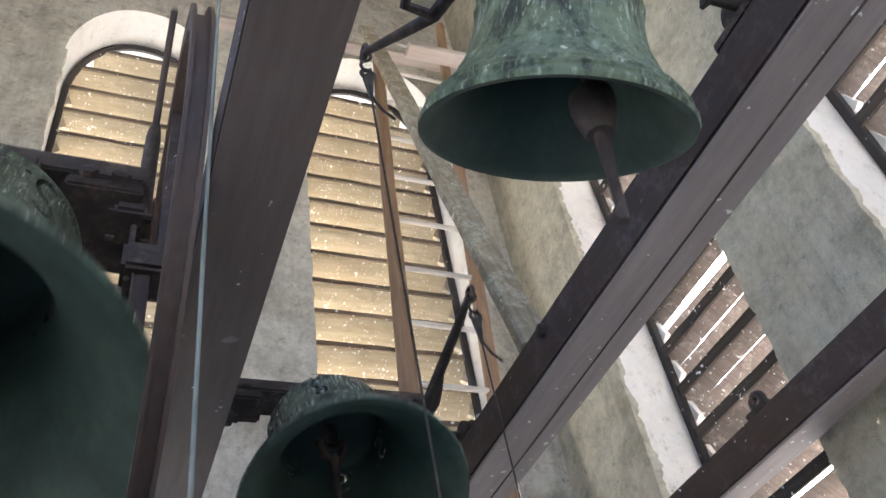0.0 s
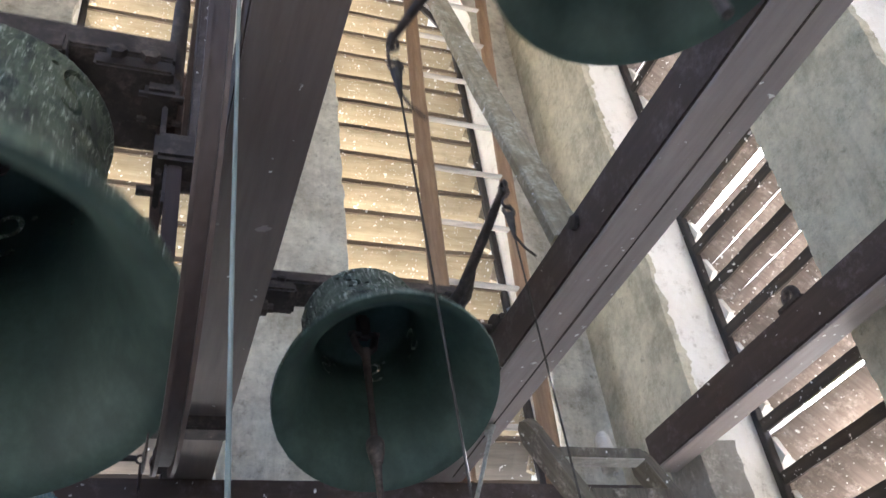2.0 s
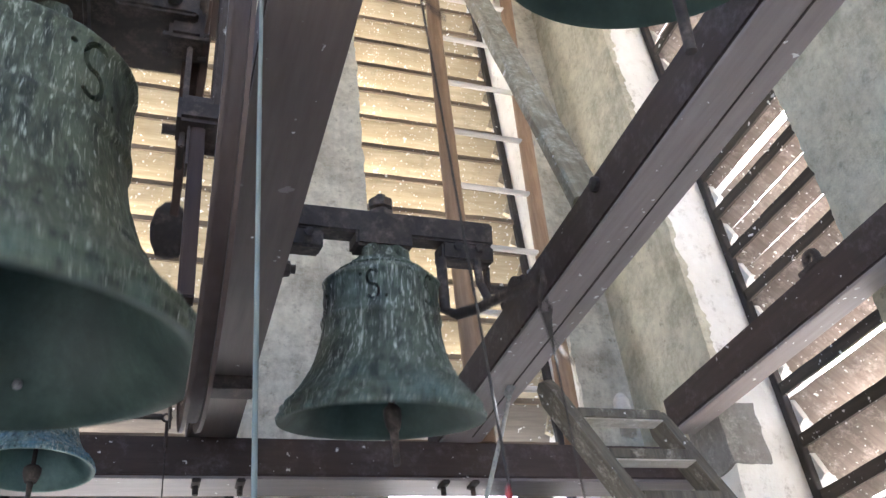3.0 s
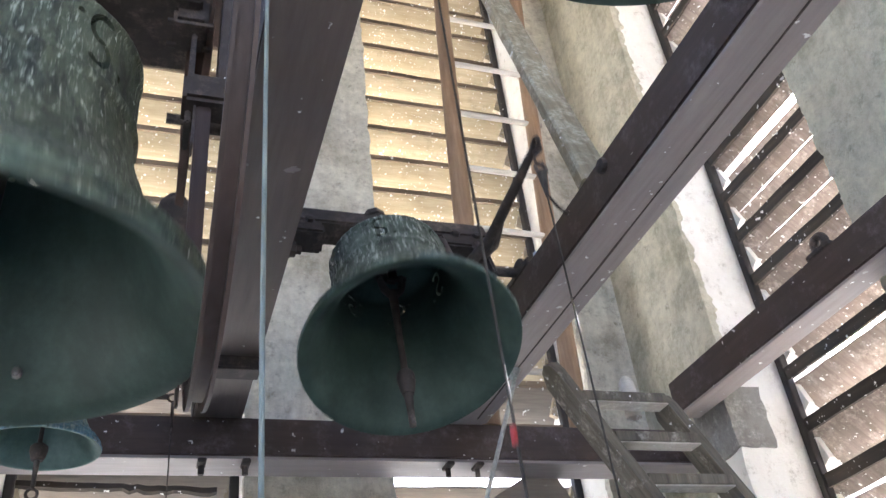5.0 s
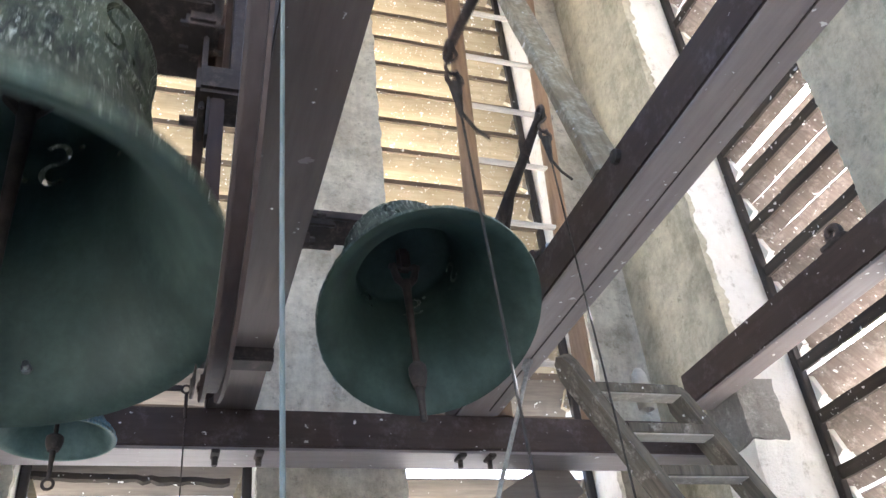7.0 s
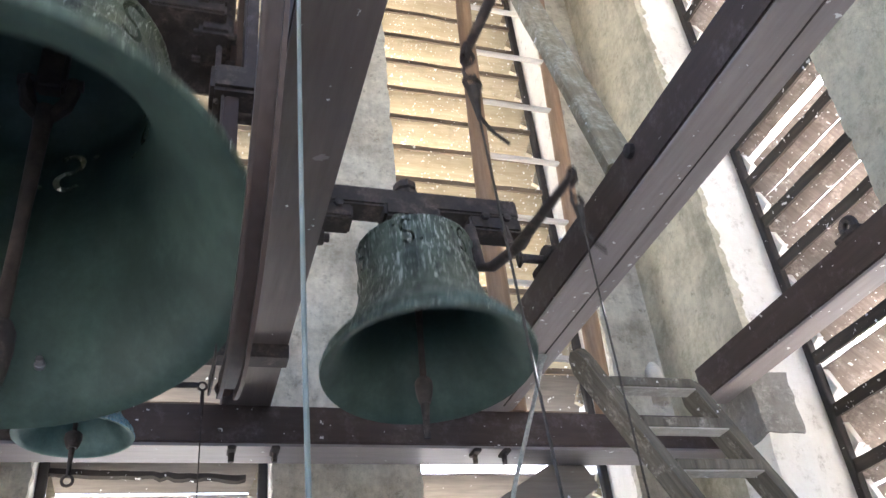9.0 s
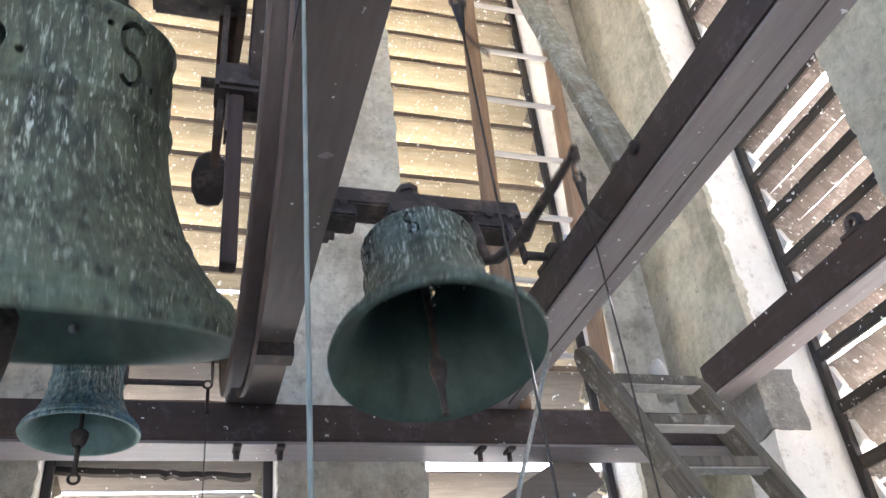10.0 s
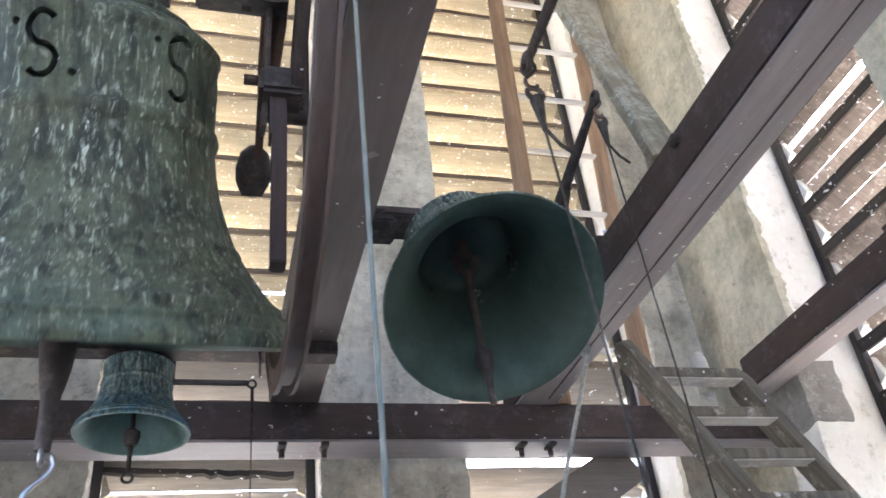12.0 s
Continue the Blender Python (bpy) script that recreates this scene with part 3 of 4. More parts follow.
def bell_mesh(R, skin, holes, first=-113, slim=0.0, tall=0.0, inner=None):
    """One closed shell, crusted skin outside and smooth green inside, pierced by S-shaped sound holes. slim: how much narrower the waist is."""
    bm = B()
    seg = 168

    def shape(prof, outside):
        rings = []
        for r, h in prof:
            k = min(1.0, max(0.0, (h - 0.1) / 0.8))
            r *= 1 - slim * k * k * (3 - 2 * k)
            z = h * R * (1 + tall * k)
            if r < 1e-6:
                rings.append([bm.verts.new((0, 0, z))])
                continue
            ring = []
            for i in range(seg):
                a = 2 * math.pi * i / seg
                q = r + (crust(a, h, radians(first), holes, R * 50) if outside and 0.02 < h < 1.5 else 0)
                ring.append(bm.verts.new((q * R * math.cos(a), q * R * math.sin(a), z)))
            rings.append(ring)
        return rings

    def skin_over(rings, index):
        for r0, r1 in zip(rings, rings[1:]):
            for k in range(seg):
                u = list(dict.fromkeys([r0[k % len(r0)], r0[(k + 1) % len(r0)], r1[(k + 1) % len(r1)], r1[k % len(r1)]]))
                if len(u) > 2:
                    f = bm.faces.new(u)
                    f.material_index, f.smooth = index, True

    out = shape(resample(OUTER, 0.028), True)
    skin_over(out, 0)
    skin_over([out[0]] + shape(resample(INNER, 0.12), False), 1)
    bmesh.ops.recalc_face_normals(bm, faces=bm.faces)
    me = bpy.data.meshes.new("bell_body")
    bm.to_mesh(me)
    bm.free()
    me.materials.append(skin)
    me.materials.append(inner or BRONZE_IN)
    ob = new("bell_body", me)
    cutters = []
    for k in range(holes):
        c = new("cut", s_cutter(R, radians(first + 360 * k / holes), 1.17 * R * (1 + tall)))
        cutters.append(c)
        md = ob.modifiers.new("hole", "BOOLEAN")
        md.operation, md.object, md.solver = "DIFFERENCE", c, "FAST"
    if holes:
        dg = bpy.context.evaluated_depsgraph_get()
        cut = bpy.data.meshes.new_from_object(ob.evaluated_get(dg))
        ob.modifiers.clear()
        ob.data = cut
        for c in cutters:
            bpy.data.objects.remove(c)
    ob.data.set_sharp_from_angle(angle=radians(50))
    return ob


def bell(name, x, y, z, R, L, hb, ht, half, skin, label, group="ringing bells", holes=6, first=-113, slim=0.0, block=0.20, tall=0.0, inner=None, depth=0.15):
    """A bell under its raised headstock; the empty lies on the swing axis, L above the lip. hb, ht: the headstock's underside and top."""
    ob = empty(name, Matrix.Translation((x, y, z)))
    tagged(ob, label, "bell", group)
    body = bell_mesh(R, skin, holes, first, slim, tall, inner)
    body.parent = ob
    body.matrix_basis = Matrix.Translation((0, 0, -L))
    top = 1.53 * R * (1 + tall) - L
    for k in range(4):  # canons
        a = math.pi / 4 + k * math.pi / 2
        d = Vector((math.cos(a), math.sin(a), 0))
        rise = hb - top
        pts = [d * 0.28 * R + Vector((0, 0, top - 0.03 * R)), d * 0.27 * R + Vector((0, 0, top + rise * 0.3)), d * 0.17 * R + Vector((0, 0, top + rise * 0.55)), d * 0.06 * R + Vector((0, 0, top + rise * 0.62))]
        part("canon", tube(B(), pts, 0.06 * R, 8), BRONZE_CROWN, ob, smooth=True)
    dy = depth * R
    part("headstock", box(B(), -half, half, -dy, dy, hb, ht, 0.008), IRON, ob, "dark iron headstock beam")
    for sx in (-1, 1):
        a, b = sorted((sx * half, sx * half * 0.52))
        part("end_block", box(B(), a, b, -dy * 0.95, dy * 0.95, hb - block * R, hb - 0.002, 0.008), IRON, ob)
        a, b = sorted((sx * half * 0.985, sx * half * 0.95))
        part("drop_plate", box(B(), a, b, -dy * 0.4, dy * 0.4, -0.10 * R, hb - block * R - 0.002, 0.005), IRON, ob)
        part("gudgeon", tube(B(), [(sx * half * 0.985, 0, 0), (sx * (half + 0.11), 0, 0)], 0.05 * R, 14), IRON, ob, smooth=True)
        for q in (-0.5, 0.5):
            part("bolt", lathe(B(), [(0, 0), (0.05 * R, 0), (0.05 * R, 0.04 * R), (0, 0.05 * R)], 6), IRON, ob, m=Matrix.Translation((sx * half * (0.75 + 0.2 * q), -dy - 0.01, hb - 0.07 * R)) @ Matrix.Rotation(radians(90), 4, "X"))
    part("crown_strap", box(B(), -0.30 * R, 0.30 * R, -dy * 1.15, dy * 1.15, hb - 0.14 * R, hb + 0.02, 0.01), IRON, ob)
    part("crown_block", lathe(B(), [(0, top - 0.02), (0.30 * R, top - 0.01), (0.20 * R, top + (hb - top) * 0.4), (0.17 * R, hb - 0.12 * R), (0, hb - 0.12 * R)], 16), BRONZE_CROWN, ob, "dull green bronze crown", smooth=True)
    part("top_bolt", lathe(B(), [(0.14 * R, ht - 0.002), (0.14 * R, ht + 0.05 * R), (0.075 * R, ht + 0.055 * R), (0.075 * R, ht + 0.10 * R), (0.13 * R, ht + 0.105 * R), (0.13 * R, ht + 0.19 * R), (0.06 * R, ht + 0.2 * R), (0.055 * R, ht + 0.25 * R), (0, ht + 0.26 * R)], 8), IRON, ob)
    return ob


def clapper(ob, z_top, length, ball, tail, R, long=1.2):
    """A clapper that swings on its own pin inside the bell: staple with bolts, forked yoke, flat shank, barrel-shaped ball, flight."""
    c = empty("clapper", Matrix.Translation((0, 0, z_top)))
    c.parent = ob
    part("staple", box(B(), -0.075 * R, 0.075 * R, -0.05 * R, 0.05 * R, -0.17 * R, 0.16 * R, 0.010), RUST, c, "rusty clapper staple")
    part("pin", tube(B(), [(-0.17 * R, 0, -0.10 * R), (0.17 * R, 0, -0.10 * R)], 0.035 * R, 10), IRON, c)
    for sx in (-1, 1):
        part("fork", tube(B(), [(sx * 0.115 * R, 0, -0.07 * R), (sx * 0.118 * R, 0, -0.16 * R), (sx * 0.09 * R, 0, -0.27 * R), (sx * 0.015 * R, 0, -0.36 * R)], [0.035 * R, 0.042 * R, 0.046 * R, 0.04 * R], 8), RUST, c, smooth=True)
    part("shank", tube(B(), [(0, 0, -0.30 * R), (0, 0, -0.45 * R), (0, 0, -length * 0.6), (0, 0, -length + ball)], [0.06 * R, 0.046 * R, 0.034 * R, 0.036 * R], 10), RUST, c, smooth=True)
    b = ball * long
    part("ball", lathe(B(), [(0, -length - b), (ball * 0.62, -length - b * 0.98), (ball * 0.86, -length - b * 0.4), (ball, -length + b * 0.2), (ball * 0.97, -length + b * 0.7), (ball * 0.7, -length + b * 0.97), (0, -length + b)], 24), IRON, c, smooth=True)
    part("flight", tube(B(), [(0, 0, -length - b * 0.9), (0, 0, -length - tail * 0.6), (0, 0, -length - tail)], [0.05 * R, 0.036 * R, 0.034 * R], 10), IRON, c, smooth=True)
    return c


def lever(ob, pts, r, loop):
    """A forged rope lever, with the loop by which it hangs from the headstock, and a shackle at its tip."""
    part("lever", tube(B(), pts, [r * 1.25] * (len(pts) - 2) + [r * 1.1, r * 0.8], 10), IRON, ob, "forged iron rope lever", smooth=True)
    part("lever_loop", tube(B(), loop, r, 8), IRON, ob, smooth=True)
    tip = Vector(pts[-1])
    part("shackle", torus(B(), Matrix.Translation(tip) @ Matrix.Rotation(radians(90), 4, "Y"), 0.022, 0.007, 16, 6), IRON, ob)


B1 = (-0.423, 1.857, 3.235)
B2 = (0.727, 2.27, 3.097)
B3 = (0.766, 0.549, 3.121)
bell_1 = bell("bell", *B1, 0.58, 0.688, 0.425, 0.555, 0.48, BRONZE, "large green weathered bronze bell streaked with droppings", first=-104, slim=0.07, block=0.13, tall=0.055, depth=0.27)
bell_2 = bell("bell", *B2, 0.332, 0.480, 0.15, 0.235, 0.40, BRONZE_TEAL, "green bronze bell swinging between two brown beams", slim=0.05, tall=0.035)
bell_3 = bell("bell", *B3, 0.265, 0.396, 0.13, 0.21, 0.37, BRONZE_PALE, "pale green bronze bell swinging in the near bay of the frame")
CZ1, CZ2, CZ3 = 0.12, -0.06, -0.06
clap_1 = clapper(bell_1, CZ1, 0.905, 0.041, 0.23, 0.50, 2.3)
HOOK = [(0.0, 0, 0.02), (0.018, 0, 0.028), (0.026, 0, 0.008), (0.014, 0, -0.016), (-0.012, 0, -0.04), (-0.024, 0, -0.062), (-0.012, 0, -0.084), (0.010, 0, -0.078), (0.014, 0, -0.062)]


def s_hook(parent, at, size, mat, turn=0):
    """A bent wire S-hook that hangs at a point of its parent."""
    pts = [Vector(p) * size for p in HOOK]
    for _ in range(2):  # round the bends
        pts = [pts[0]] + [q for a, b in zip(pts, pts[1:]) for q in (a.lerp(b, 0.25), a.lerp(b, 0.75))] + [pts[-1]]
    return part("hook", tube(B(), pts, 0.0052 * size, 8), mat, parent, smooth=True, m=Matrix.Translation(at) @ Matrix.Rotation(radians(turn), 4, "Z"))


part("eye", torus(B(), Matrix.Translation((0, 0, -1.147)) @ Matrix.Rotation(radians(90), 4, "Y"), 0.017, 0.005, 16, 6), STEEL, clap_1)
s_hook(clap_1, (0, 0, -1.17), 1.1, STEEL, 20)
s_hook(clap_1, (-0.01, 0, -1.27), 1.0, STEEL, 50)
part("lip_bolt", lathe(B(), [(0, 0), (0.014, 0), (0.014, 0.012), (0.009, 0.013), (0.009, 0.035), (0, 0.036)], 10), STEEL, bell_1, "bright steel bolt", m=Matrix.Translation((0.0855, 0.458, -0.586)) @ Matrix.Rotation(radians(95), 4, "X"))
clap_2 = clapper(bell_2, CZ2, 0.45, 0.028, 0.15, 0.30, 1.5)
clap_3 = clapper(bell_3, CZ3, 0.37, 0.042, 0.24, 0.28, 1.3)
lever(bell_2, [(0.20, -0.05, 0.08), (0.205, -0.06, -0.11), (0.23, -0.10, -0.135), (0.274, -0.20, -0.14), (0.30, -0.42, -0.155), (0.312, -0.568, -0.171)], 0.015,
      [(0.33, -0.05, 0.09), (0.335, -0.06, 0.0), (0.32, -0.16, -0.09), (0.29, -0.27, -0.145)])
lever(bell_3, [(-0.12, 0.04, 0.10), (-0.125, 0.16, 0.03), (-0.16, 0.30, -0.028), (-0.185, 0.46, 0.0), (-0.214, 0.692, 0.048)], 0.013,
      [(-0.24, 0.04, 0.10), (-0.25, 0.18, 0.02), (-0.235, 0.28, -0.03), (-0.15, 0.30, -0.028)])

# the large bell's wheel: a grooved rim on the side of the beam, with stays to the headstock
RIM_X, RIM_R = 0.118 - B1[0], 0.80


def rim_arc(bm, x0, x1, r0, r1, a0, a1, n=44):
    rings = []
    for i in range(n + 1):
        a = radians(a0 + (a1 - a0) * i / n)
        d = Vector((0, math.sin(a), -math.cos(a)))
        rings.append([bm.verts.new(Vector((x, 0, 0)) + d * r) for x, r in ((x0, r0), (x1, r0), (x1, r1), (x0, r1))])
    for p, q in zip(rings, rings[1:]):
        for k in range(4):
            bm.faces.new((p[k], p[(k + 1) % 4], q[(k + 1) % 4], q[k]))
    bm.faces.new(rings[0])
    bm.faces.new(rings[-1][::-1])
    return bm


RIM_WOOD = wood("brown_wheel_timber", (0.07, 0.047, 0.037), (0.14, 0.10, 0.08), "z", 0.6, 0.0, 0.3)
part("wheel_rim", rim_arc(B(), RIM_X - 0.014, RIM_X + 0.036, RIM_R - 0.06, RIM_R - 0.014, 41, -205, 72), RIM_WOOD, bell_1, "grooved brown timber wheel rim", smooth=True)
for dx in (-0.016, 0.028):
    part("rim_flange", rim_arc(B(), RIM_X + dx, RIM_X + dx + 0.010, RIM_R - 0.014, RIM_R + 0.012, 41, -205, 72), RIM_WOOD, bell_1, smooth=True)
part("guide_plate", rim_arc(B(), RIM_X - 0.040, RIM_X - 0.035, RIM_R - 0.05, RIM_R + 0.004, 41, 17, 12), IRON, bell_1, "thin iron guide plate")
for ang in (-158,):  # a broad dark board from the hub to the rim
    d = Vector((0, math.sin(radians(ang)), -math.cos(radians(ang))))
    part("wheel_spoke", boxm(B(), Matrix.Translation(Vector((RIM_X + 0.012, 0, 0)) + d * 0.39) @ Matrix.Rotation(radians(ang), 4, "X"), 0.036, 0.15, 0.68, 0.006), BEAM_BROWN, bell_1, "dark timber wheel spoke")
d = Vector((0, math.sin(radians(41)), -math.cos(radians(41))))
q = Vector((RIM_X + 0.004, 0, 0)) + d * (RIM_R - 0.018)
part("rim_peg", tube(B(), [q - 0.03 * Vector((0, math.cos(radians(41)), math.sin(radians(41)))), q + 0.07 * Vector((0, math.cos(radians(41)), math.sin(radians(41))))], 0.024, 14), RIM_WOOD, bell_1, "round peg at the rim's end")
# long tail arm: a round rod above the headstock, a flat blade below it, and an oval counterweight


def blade(pts, widths, thick):
    """A flat bar, broad across the swing plane, that follows points."""
    bm = B()
    rings = []
    for k, p in enumerate(pts):
        d = (Vector(pts[min(k + 1, len(pts) - 1)]) - Vector(pts[max(k - 1, 0)])).normalized()
        n = Vector((1, 0, 0)).cross(d).normalized()
        rings.append([bm.verts.new(Vector(p) + n * a * thick + Vector((b * widths[k], 0, 0))) for a, b in ((-1, -1), (1, -1), (1, 1), (-1, 1))])
    for p, q in zip(rings, rings[1:]):
        for k in range(4):
            bm.faces.new((p[k], p[(k + 1) % 4], q[(k + 1) % 4], q[k]))
    bm.faces.new(rings[0])
    bm.faces.new(rings[-1][::-1])
    bmesh.ops.bevel(bm, geom=bm.edges[:], offset=0.003, segments=1, affect="EDGES")
    return bm


part("tail_rod", tube(B(), [(0.495, -0.56, 1.15), (0.488, -0.27, 0.82), (0.484, -0.10, 0.56)], 0.013, 10), RUST, bell_1, smooth=True)
part("rod_socket", tube(B(), [(0.487, -0.23, 0.76), (0.486, -0.20, 0.72), (0.482, -0.03, 0.46), (0.478, 0.03, 0.38)], [0.018, 0.026, 0.030, 0.024], 10), IRON, bell_1, smooth=True)
part("tail_arm", blade([(0.49, -0.06, 0.50), (0.478, 0.06, 0.32), (0.472, 0.15, 0.17), (0.468, 0.21, 0.08), (0.466, 0.28, -0.03), (0.462, 0.345, -0.11)], [0.030, 0.033, 0.026, 0.016, 0.013, 0.015], 0.009), RUST_RED, bell_1, "flat rusty swinging tail arm")
part("arm_prong", blade([(0.512, -0.02, 0.40), (0.508, 0.06, 0.29), (0.498, 0.13, 0.18), (0.484, 0.18, 0.11)], [0.011, 0.013, 0.014, 0.012], 0.010), RUST_RED, bell_1)
part("arm_hook", tube(B(), [(0.490, 0.19, 0.10), (0.508, 0.20, 0.115), (0.524, 0.205, 0.10), (0.530, 0.215, 0.072), (0.522, 0.225, 0.048), (0.505, 0.228, 0.042)], 0.009, 8), RUST_RED, bell_1, "open rusty hook", smooth=True)
part("tail_clamp", box(B(), 0.40, 0.50, -0.11, 0.02, 0.30, 0.42, 0.012), IRON, bell_1, "bolted iron clamp under the headstock")
for yy, zz in ((-0.09, 0.31), (0.0, 0.31), (-0.05, 0.36)):
    part("clamp_bolt", tube(B(), [(0.385, yy, zz), (0.515, yy, zz)], 0.010, 6), IRON, bell_1)
part("weight_bolt", tube(B(), [(0.44, 0.33, -0.10), (0.525, 0.345, -0.125)], 0.009, 6), IRON, bell_1)
part("tail_weight", lathe(B(), [(0, -0.095), (0.035, -0.085), (0.055, -0.04), (0.058, 0.01), (0.045, 0.06), (0.02, 0.085), (0, 0.09)], 28), IRON, bell_1, "oval iron weight", smooth=True, m=Matrix.Translation((0.455, 0.345, -0.098)) @ Matrix.Rotation(radians(30), 4, "X") @ Matrix.Diagonal((1, 0.5, 1, 1)))
part("tail_bolt", tube(B(), [(0.405, 0.15, 0.145), (0.50, 0.15, 0.145)], 0.017, 10), IRON, bell_1)


# ---- bearings on the beams ----
def bearing(x, y, z, base, wide, label):
    ob = empty("bearing", Matrix.Translation((x, y, base)))
    h = z - base
    bm = box(B(), -wide, wide, -0.10, 0.10, 0.0, 0.03, 0.005)
    part("foot", bm, IRON, ob)
    part("housing", tube(B(), [(-wide * 0.8, 0, h), (wide * 0.8, 0, h)], 0.055, 18), IRON, ob, smooth=True)
    if h > 0.06:
        part("web", box(B(), -wide * 0.7, wide * 0.7, -0.055, 0.055, 0.03, h, 0.004), IRON, ob)
    for sy in (-1, 1):
        part("bolt", lathe(B(), [(0, 0), (0.012, 0), (0.012, 0.03), (0, 0.032)], 6), STEEL, ob, m=Matrix.Translation((0, sy * 0.08, 0.03)))
    tagged(ob, label, "bearing", "bell bearings")


for bx, (_, by, bz) in ((0.26, B1), (-1.1, B1), (0.265, B2), (1.25, B2), (0.265, B3), (1.25, B3)):
    bearing(bx, by, bz, Z1, 0.05, "dark iron bearing block bolted onto a bell frame beam")

KNEE_DARK = wood("dark_brown_strut_wood", (0.034, 0.020, 0.016), (0.07, 0.043, 0.035), "z", 0.7, 0.0, 0.3)
# strut that drops from the large bell's bearing
strut = part("bearing_strut", box(B(), -0.020, 0.020, -0.028, 0.028, 0, 0.64, 0.005), KNEE_DARK, m=Matrix.Translation((0.082, 1.80, 2.66)))
tagged(strut, "dark brown strut with an iron strap beside the bell wheel", "strut")
part("strap", box(B(), -0.028, -0.021, -0.03, 0.03, 0.42, 0.64, 0.002), IRON, strut, "iron strap")
part("axle_block", box(B(), -0.06, 0.07, -0.06, 0.06, 0.56, 0.66, 0.012), IRON, strut, "dark iron axle block")

# ---- small bell with its bracket ----
small = bell("small_bell", -0.302, 2.74, 2.937, 0.182, 0.335, 0.03, 0.08, 0.20, BRONZE_BLUE, "small blue-green bronze bell hanging still before the cross beam", group="", holes=0, inner=BRONZE_IN_PALE)
small["group"] = "hanging bells"
clapper(small, -0.10, 0.245, 0.027, 0.115, 0.2, 1.0)
part("pull_ring", torus(B(), Matrix.Translation((0, 0, -0.476)) @ Matrix.Rotation(radians(90), 4, "X"), 0.016, 0.005, 16, 6), IRON, small)
br = empty("bell_bracket", Matrix.Translation((-0.302, 2.70, 2.914)))
tagged(br, "dark iron bracket holding the small bell", "bracket")
for sx in (-0.27, 0.27):
    part("plate", box(B(), sx - 0.03, sx + 0.03, -0.05, 0.09, 0.0, 0.008, 0.002), IRON, br)
    part("cheek", box(B(), sx - 0.008, sx + 0.008, 0.005, 0.075, 0.008, 0.05, 0.003), IRON, br)
crank = empty("bell_crank", Matrix.Translation((-0.21, 3.1, 2.96)))
tagged(crank, "thin iron bell crank with an eye and a hanging wire", "bell crank")
part("arm", box(B(), 0.0, 0.285, -0.008, 0.008, -0.006, 0.014, 0.003), IRON, crank)
part("hanger", box(B(), -0.02, 0.01, -0.01, 0.01, -0.01, 0.12, 0.003), IRON, crank)
part("eye", torus(B(), Matrix.Translation((0.30, 0, 0.0)) @ Matrix.Rotation(radians(90), 4, "X"), 0.016, 0.005, 16, 6), IRON, crank)
part("link", tube(B(), [(0.302, 0, -0.02), (0.303, 0, -0.12)], 0.007, 6), RUST, crank)
part("wire", tube(B(), [(0.303, 0, -0.12), (0.315, 0, -2.9)], 0.0025, 5), IRON, crank)

# ---- dark bar and bolts under the frame ----
bar = empty("steel_bar", Matrix.Translation((0.10, 2.68, 2.86)))
tagged(bar, "dark steel channel fixed under a bell frame beam", "steel bar")
part("web", box(B(), -1.25, 0.26, -0.04, 0.04, 0.0, 0.008, 0.002), IRON, bar)
for sy in (-0.04, 0.034):
    part("flange", box(B(), -1.25, 0.26, sy, sy + 0.006, 0.008, 0.052, 0.002), IRON, bar)
for bx in (0.214, 0.378, 1.20, 1.33):
    cl = empty("beam_clamp", Matrix.Translation((bx, 3.19, 2.742)))
    tagged(cl, "dark clamp plate with a nut under the cross beam", "clamp", "beam clamps")
    part("plate", box(B(), -0.016, 0.016, -0.05, 0.03, -0.016, 0.0, 0.003), IRON, cl)
    part("nut", lathe(B(), [(0, -0.05), (0.011, -0.05), (0.012, -0.016), (0, -0.016)], 6), IRON, cl)
pin = part("beam_bolt", lathe(B(), [(0, 0), (0.026, 0), (0.024, 0.018), (0.014, 0.02), (0.014, 0.035), (0, 0.036)], 8), IRON, m=Matrix.Translation((0.362, 2.05, 2.96)) @ Matrix.Rotation(radians(90), 4, "Y"))
tagged(pin, "dark iron bolt head on the side of a beam", "bolt")
pin = part("beam_bolt", lathe(B(), [(0, 0), (0.024, 0), (0.022, 0.014), (0.012, 0.016), (0, 0.018)], 10), IRON, m=Matrix.Translation((1.199, 1.60, 3.035)) @ Matrix.Rotation(radians(-90), 4, "Y"))
tagged(pin, "dark iron bolt head on the side of a beam", "bolt")
lug = empty("beam_lug", Matrix.Translation((2.25, 1.92, Z1 - 0.02)))
tagged(lug, "dark iron lug with an eye on the wall beam", "lug")
part("plate", box(B(), -0.03, 0.03, -0.06, 0.06, 0, 0.02, 0.003), IRON, lug)
part("eye", torus(B(), Matrix.Translation((0, 0, 0.045)) @ Matrix.Rotation(radians(90), 4, "Y"), 0.028, 0.016, 16, 8), IRON, lug)

